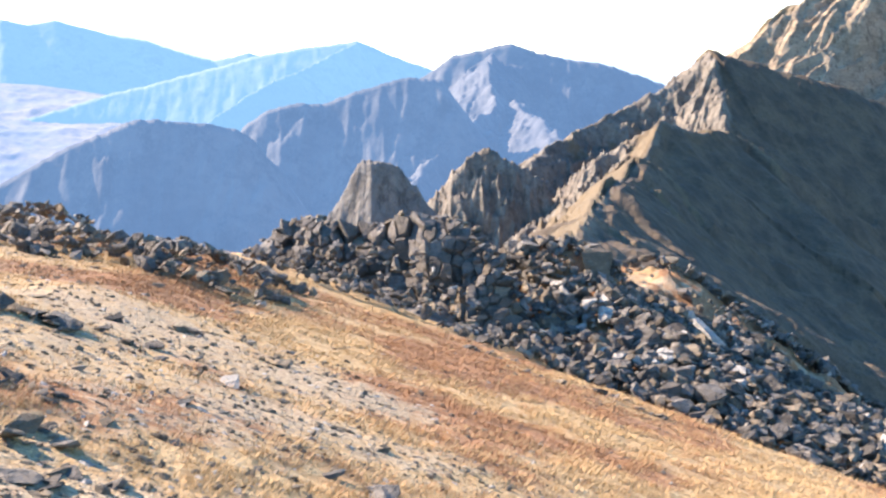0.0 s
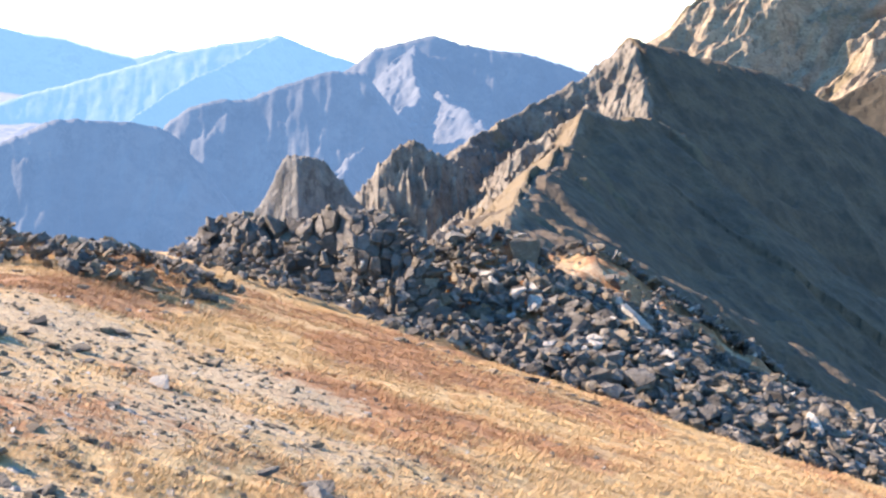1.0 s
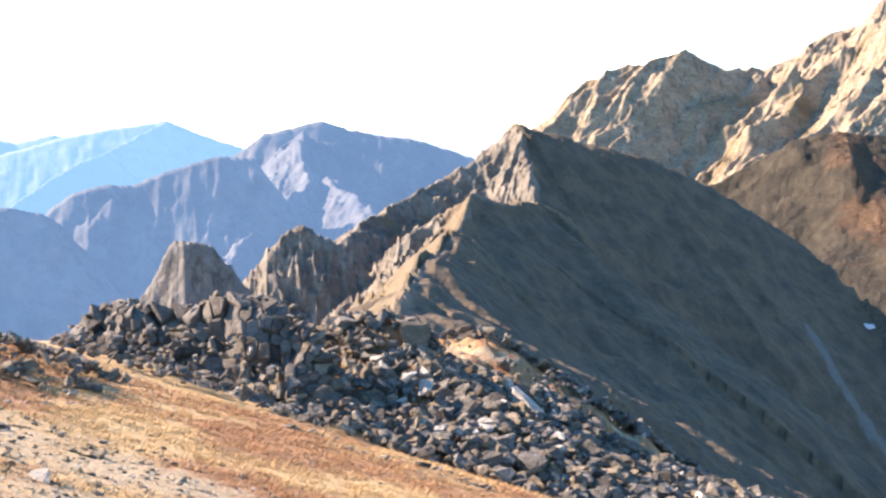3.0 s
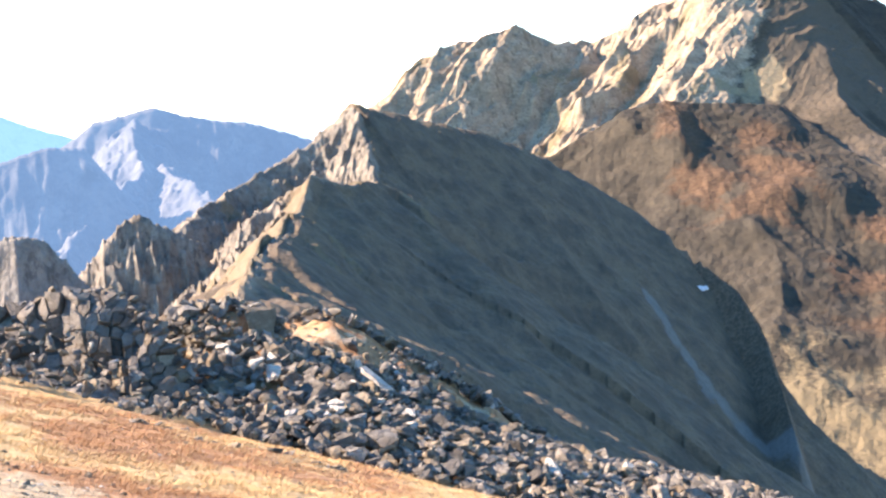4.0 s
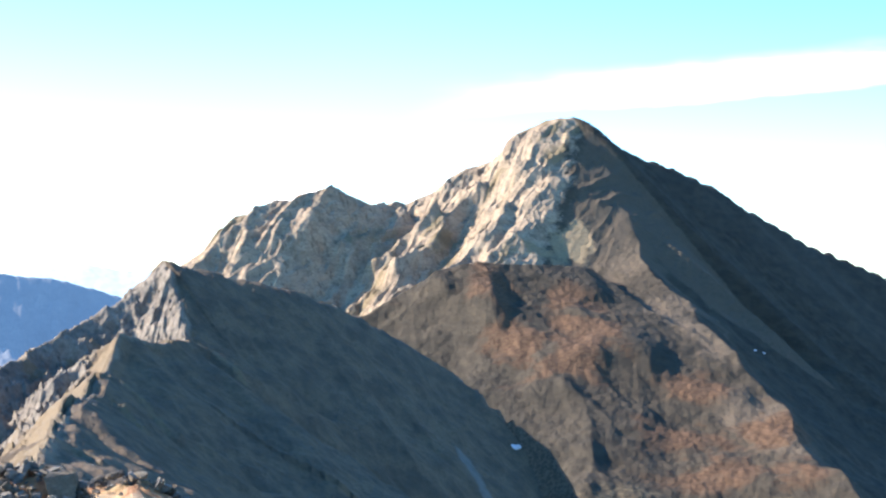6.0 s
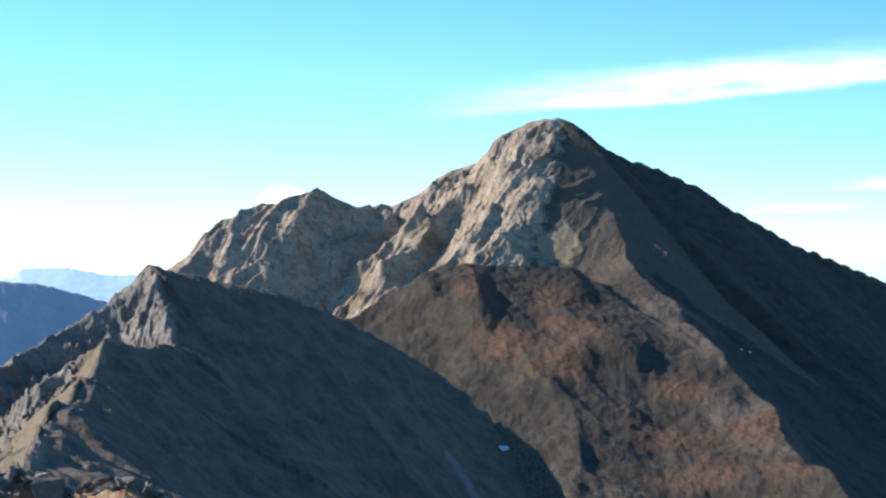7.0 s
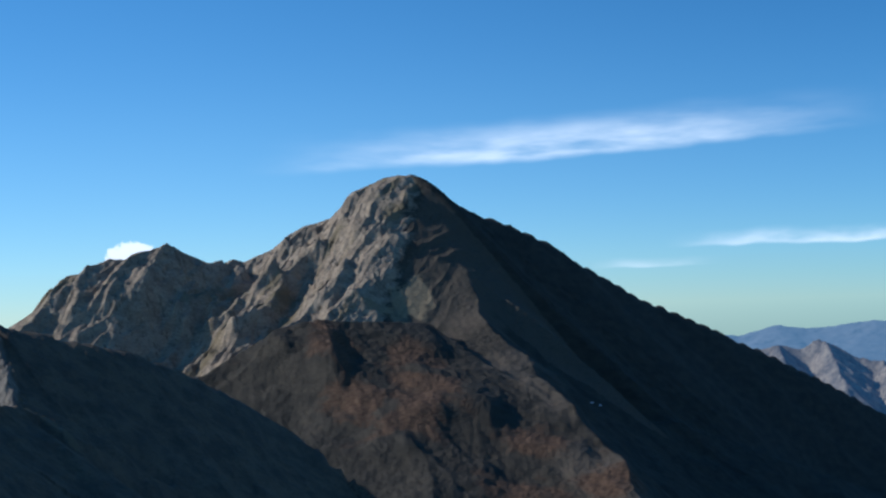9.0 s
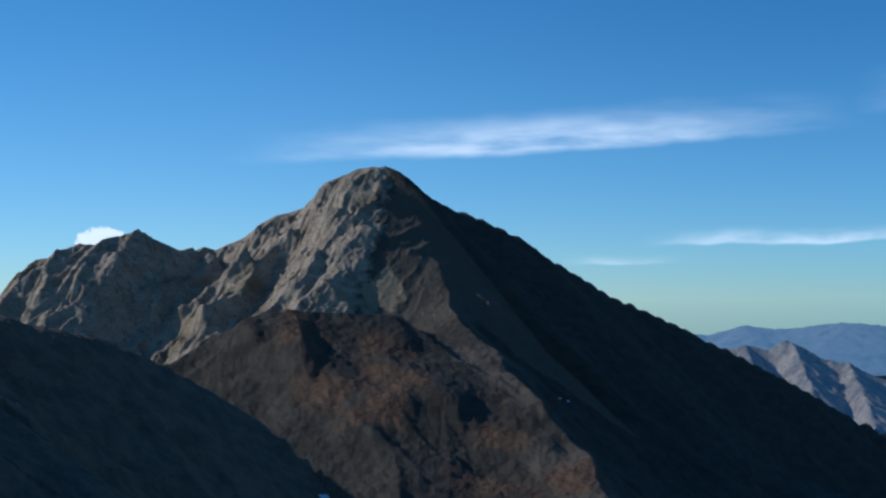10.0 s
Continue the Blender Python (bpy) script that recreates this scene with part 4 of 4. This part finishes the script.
for i, (sx, sy) in enumerate(seeds[:298]):
    corners = cell(i, seeds, 0.65)
    if len(corners) > 2:
        top = along_wall(sx)[2]
        bedrock_piece([(ax, min(ay, top + 0.08)) for ax, ay in corners], sx, sy)
scatter(wall, wall_height, -2.8, 3.6, 15.6, 21.5, 1900, (0.06, 0.22), 0, 0.08, skip=lambda px, py: np.abs(near_line(px, py, WALL_CREST)[0] - 0.65) < 0.35)

rubble = heap("boulder_field", "tumbled grey boulders on a steep dry slope", "boulder field")
soil = heap_sheet("soil", rubble_height, 1.5, 11, 13.5, 26, TURF, rubble, 0.98, 0.1)
sx, sy = np.meshgrid(np.arange(1.5, 11, 0.16), np.arange(13.5, 26, 0.16), indexing="ij")
for key, values in (("rust", 0.9 + 0.5 * rough(sx / 0.7, sy / 0.7, 3, 0.5, 96)), ("bare", 0.25 + 0.5 * rough(sx / 0.5, sy / 0.5, 3, 0.5, 97))):
    soil.data.attributes.new(key, "FLOAT", "POINT").data.foreach_set("value", np.clip(values, 0, 1).astype(np.float32).ravel())


def no_boulder(px, py):
    return (wall_height(px, py) > 0.25) & (px < 1.0) | turf_strip(px, py)


scatter(rubble, rubble_height, 0.4, 10.4, 13.6, 24.2, 13500, (0.06, 0.3), 290, 0.03, skip=no_boulder)
scatter(rubble, rubble_height, 2.9, 9.4, 19.6, 24.0, 1500, (0.035, 0.15), 0, 0.03, skip=lambda px, py: ~turf_strip(px, py) | (rough(px / 0.6, py / 0.6, 3, 0.5, 98) < 0.22))

# the low band of rocks along the near brow
BAND = [(-6.8, 16.0, 0.3), (-5.2, 15.0, 0.34), (-4.2, 14.2, 0.3), (-3.2, 13.6, 0.24), (-2.4, 13.5, 0.2), (-1.9, 13.3, 0.1)]


def band_height(x, y):
    d, top, side, past = near_line(x, y, BAND)
    return top * np.clip(1.2 - d / np.where(side < 0, 1.3, 2.6), 0, 1) * np.clip(0.6 + rough(x / 0.8, y / 0.8, 3, 0.5, 77), 0, 1.3)


band = heap("rock_band", "low band of dark weathered rocks along the brow", "rock band")
scatter(band, band_height, -7.5, -1.6, 12.0, 20.0, 2600, (0.05, 0.24), 280, 0.05, kinds=("slab", "slab", "slab", "block", "lump"), sink=-0.06)
BROW = [(-8.0, 19.0, 0.2), (-6.6, 19.2, 0.26), (-5.4, 19.6, 0.2), (-4.4, 19.8, 0.1)]


def brow_height(x, y):
    d, top, side, past = near_line(x, y, BROW)
    return top * np.clip(1.2 - d / 1.6, 0, 1)


brow = heap("rock_band", "broken dark rocks on the skyline of the turf", "rock band")
scatter(brow, brow_height, -8.5, -4.1, 17.0, 21.0, 1100, (0.06, 0.26), 120, 0.04, kinds=("slab", "slab", "block", "lump"), sink=-0.05)

# single stones lying on the turf: x, y, size
LONE = [(-1.8, 5.4, 0.26), (-1.6, 4.9, 0.2), (-2.8, 8.0, 0.42), (-2.5, 8.1, 0.34), (-2.1, 8.4, 0.3), (-2.0, 6.1, 0.24), (-1.4, 5.1, 0.2), (-1.1, 5.8, 0.11), (-0.9, 6.0, 0.11), (-1.3, 6.0, 0.14), (-0.3, 6.4, 0.26),
        (-2.4, 9.2, 0.24), (-2.1, 9.7, 0.24), (-1.6, 10.2, 0.16), (-1.3, 9.4, 0.2), (0.7, 16.2, 0.3), (0.8, 14.8, 0.26), (1.1, 14.1, 0.22), (0.3, 14.7, 0.2), (-2.2, 6.2, 0.22), (-1.7, 8.5, 0.15), (2.0, 14.2, 0.2), (2.5, 13.9, 0.22)]


def lone(x, y, size, palette, kind, label, name="stone"):
    g = float(groundedheight(np.array(x), np.array(y)))
    mesh = dice.choice(palette[kind])
    low = min(v.co.z for v in mesh.vertices)
    ob = new(name, mesh)
    ob.matrix_basis = Matrix.Translation((x, y, g - size * 0.6 * low * 0.25)) @ Euler((radians(dice.uniform(-8, 8)), radians(dice.uniform(-8, 8)), dice.uniform(0, 6.28))).to_matrix().to_4x4() @ Matrix.Diagonal((size, size, size * 0.6, 1))
    return tagged(ob, label, "stone", "loose stones on the turf")


def cluster(x, y, size):
    """A knot of weathered stones that sticks out of the turf."""
    thing = tagged(new("rock_cluster"), "knot of dark weathered stones in dry turf", "rock", "rock clusters in the turf")
    for n in range(dice.randint(4, 7)):
        px, py = x + dice.gauss(0, size * 0.5), y + dice.gauss(0, size * 0.22)
        one = size * dice.uniform(0.3, 0.75)
        part("stone", dice.choice((TAN if dice.random() < 0.3 else GREY)[dice.choice(("lump", "slab", "block"))]), thing,
             Matrix.Translation((px, py, float(groundedheight(np.array(px), np.array(py))) + one * 0.1)) @ Euler((radians(dice.uniform(-20, 20)), radians(dice.uniform(-20, 20)), dice.uniform(0, 6.28))).to_matrix().to_4x4() @ Matrix.Diagonal((one, one, one * 0.5, 1)))


for px, py, size in LONE:
    if size > 0.19:
        cluster(px, py, size)
    else:
        lone(px, py, size * 0.85, GREY, dice.choice(("slab", "lump", "slab")), "dark weathered stone lying on dry turf")
for px, py, lift, size, kind in ((3.72, 17.2, 1.08, 0.44, "slab"), (3.61, 16.82, 0.66, 0.42, "block"), (3.43, 17.36, 0.9, 0.24, "lump"), (2.11, 17.47, 0.93, 0.28, "block"), (2.28, 17.35, 0.86, 0.26, "block"), (1.5, 19.5, 1.04, 0.22, "block"), (4.0, 16.42, 0.7, 0.24, "lump"), (3.94, 15.92, 0.4, 0.26, "block")):
    ob = new("boulder", dice.choice(PALE[kind]))
    ob.matrix_basis = tumbled(px, py, float(hill(np.array(px), np.array(py))) + lift, size, 30)
    tagged(ob, "pale sunlit boulder lying on darker rubble", "boulder", "pale boulders on the rubble")
for px, py, lift, size, palette, label in ((2.44, 19.45, 1.5, 0.5, TAN, "tall tan boulder on the knob of rocks"), (3.31, 15.6, 0.2, 0.62, GREY, "large dark boulder at the foot of the rubble"), (2.73, 17.08, 0.66, 0.5, GREY, "dark rounded boulder in the rubble")):
    ob = new("boulder", dice.choice(palette["block"]))
    ob.matrix_basis = tumbled(px, py, float(hill(np.array(px), np.array(py))) + lift, size, 18)
    tagged(ob, label, "boulder")
lone(-1.4, 8.0, 0.24, PALE, "slab", "white flat stone lying on dry turf")
for n in range(70):
    px, py = dice.uniform(-4.5, 0.6), dice.uniform(4.2, 13)
    if px > -0.25 * py - 0.2 + dice.random() * 2.6 and py > 5:
        continue
    lone(px, py, dice.uniform(0.05, 0.14), TAN if dice.random() < 0.5 else GREY, dice.choice(("slab", "lump")), "small angular stone in dry turf")


# ---- dry grass ----
def grass_material(name, low, high):
    m, n, shader, where = plain(name, 0.8)
    tone = n.tree.nodes.new("ShaderNodeNewGeometry").outputs["Random Per Island"]
    n.link(n.mix(tone, low, high), shader.inputs["Base Color"])
    return m


def tufts(name, count, rusty, material, label):
    """Short dry blades in tufts over the turf, one mesh."""
    rng = np.random.default_rng(5 if rusty else 6)
    b, r = np.radians(rng.uniform(-23, 26, count)), 3.4 + 16.5 * rng.random(count) ** 1.3
    x, y = np.sin(b) * r, np.cos(b) * r
    keep = (bareness(x, y) + rng.uniform(-0.25, 0.25, count) < 0.3) & (heap_height(x, y) < 0.05)
    keep &= rough(x / 0.16, y / 0.16, 3, 0.5, 95) + rng.uniform(-0.25, 0.25, count) > -0.05
    keep &= (rustiness(x, y) + rng.uniform(-0.3, 0.3, count) > 0.5) == rusty
    x, y, r = x[keep], y[keep], r[keep]
    n = 4
    x, y, r = (np.repeat(v, n) for v in (x, y, r))
    x, y = x + rng.normal(0, 0.03, x.size), y + rng.normal(0, 0.03, x.size)
    z = groundedheight(x, y) - 0.01
    tall = rng.uniform(0.012, 0.05, x.size)
    wide = rng.uniform(0.001, 0.0026, x.size) * (1 + r / 9)
    turn = rng.uniform(0, 6.28, x.size)
    lean = rng.uniform(0.3, 1.1, x.size) * tall
    base = np.stack([x, y, z], -1)
    side = np.stack([np.cos(turn), np.sin(turn), np.zeros(x.size)], -1) * wide[:, None]
    tip = base + np.stack([-np.sin(turn) * lean + 0.02, np.cos(turn) * lean, tall], -1)
    points = np.stack([base - side, base + side, tip], 1).reshape(-1, 3)
    mesh = bpy.data.meshes.new(name)
    mesh.vertices.add(len(points))
    mesh.vertices.foreach_set("co", points.astype(np.float32).ravel())
    mesh.loops.add(len(points))
    mesh.loops.foreach_set("vertex_index", np.arange(len(points), dtype=np.int32))
    mesh.polygons.add(len(points) // 3)
    mesh.polygons.foreach_set("loop_start", np.arange(0, len(points), 3, dtype=np.int32))
    mesh.update()
    mesh.validate()
    mesh.materials.append(material)
    return tagged(new(name, mesh), label, "grass", kind="stuff")


tufts("straw_grass", 260000, False, grass_material("straw_blades", (0.42, 0.265, 0.125), (0.56, 0.395, 0.21)), "short straw coloured alpine grass")
tufts("rust_grass", 260000, True, grass_material("rust_blades", (0.28, 0.135, 0.065), (0.43, 0.24, 0.125)), "short rust coloured alpine grass")

# ---- gravel ----
pebbles = []
for n in range(14000):
    way, far = radians(dice.uniform(-24, 12)), 3.6 + 11 * dice.random() ** 1.2
    pebbles.append((math.sin(way) * far, math.cos(way) * far))
open_ground = bareness(np.array([p[0] for p in pebbles]), np.array([p[1] for p in pebbles]))
pebbles = [p for p, bare in zip(pebbles, open_ground) if bare + dice.uniform(-0.25, 0.4) > 0.33]
levels = groundedheight(np.array([p[0] for p in pebbles]), np.array([p[1] for p in pebbles]))
shapes = GREY["slab"] + TAN["lump"] * 2 + TAN["slab"] * 4 + PALE["slab"] * 3
stones = [(dice.choice(shapes), tumbled(px, py, g, 0.012 + 0.06 * dice.random() ** 4, 25)) for (px, py), g in zip(pebbles, levels)]
for skin, name, label in ((GREY_ROCK, "grey_gravel", "dark angular gravel in the turf"), (TAN_ROCK, "tan_gravel", "tan angular gravel in the turf"), (PALE_ROCK, "pale_gravel", "pale angular gravel in the turf")):
    ob = joined(name, [pair for pair in stones if pair[0].materials[0] == skin], skin, None, label)
    tagged(ob, category="gravel")

# ---- old snow at the foot of the peak ----
SNOW, snow_nodes, snow_shader, snow_where = plain("old_snow", 0.6)
snow_nodes.link(snow_nodes.mix(snow_nodes.noise(snow_where, 0.3, 4.0), (0.42, 0.44, 0.48), (0.6, 0.62, 0.66)), snow_shader.inputs["Base Color"])


def lump_of_snow(name, x, y, z, wide, label):
    """A thin patch of old snow with a ragged rim, lying on a slope."""
    bm = bmesh.new()
    ring = []
    for n in range(18):
        a = n * math.pi / 9
        r = 1 + 0.35 * math.sin(3 * a + 1) + 0.2 * dice.uniform(-1, 1)
        ring.append(bm.verts.new((wide * 0.5 * r * math.cos(a), wide * 0.16 * r * math.sin(a), wide * 0.16 * r * math.sin(a) * 0.8 - 0.4)))
    top = [bm.verts.new(v.co * 0.7 + Vector((0, -0.3, 0.9))) for v in ring]
    for n in range(18):
        bm.faces.new((ring[n], ring[(n + 1) % 18], top[(n + 1) % 18], top[n]))
    bm.faces.new(top)
    mesh = bpy.data.meshes.new(name)
    bm.to_mesh(mesh)
    bm.free()
    mesh.materials.append(SNOW)
    ob = new(name, mesh)
    ob.location = (x, y, z)
    return tagged(ob, label, "snow")


px, py = 214.4, 418.8
lump_of_snow("snow_patch", px, py, float(ridge_heights(np.array([px]), np.array([py]))[0][0]) + 0.1, 5.0, "small patch of old snow in the shaded gully")
for px, py in ((850.1, 1097.0), (862.7, 1098.7)):
    lump_of_snow("snow_patch", px, py, float(peak_heights(np.array([px]), np.array([py]))[0][0]) + 0.1, 4.5, "tiny patch of old snow on the dark slope")
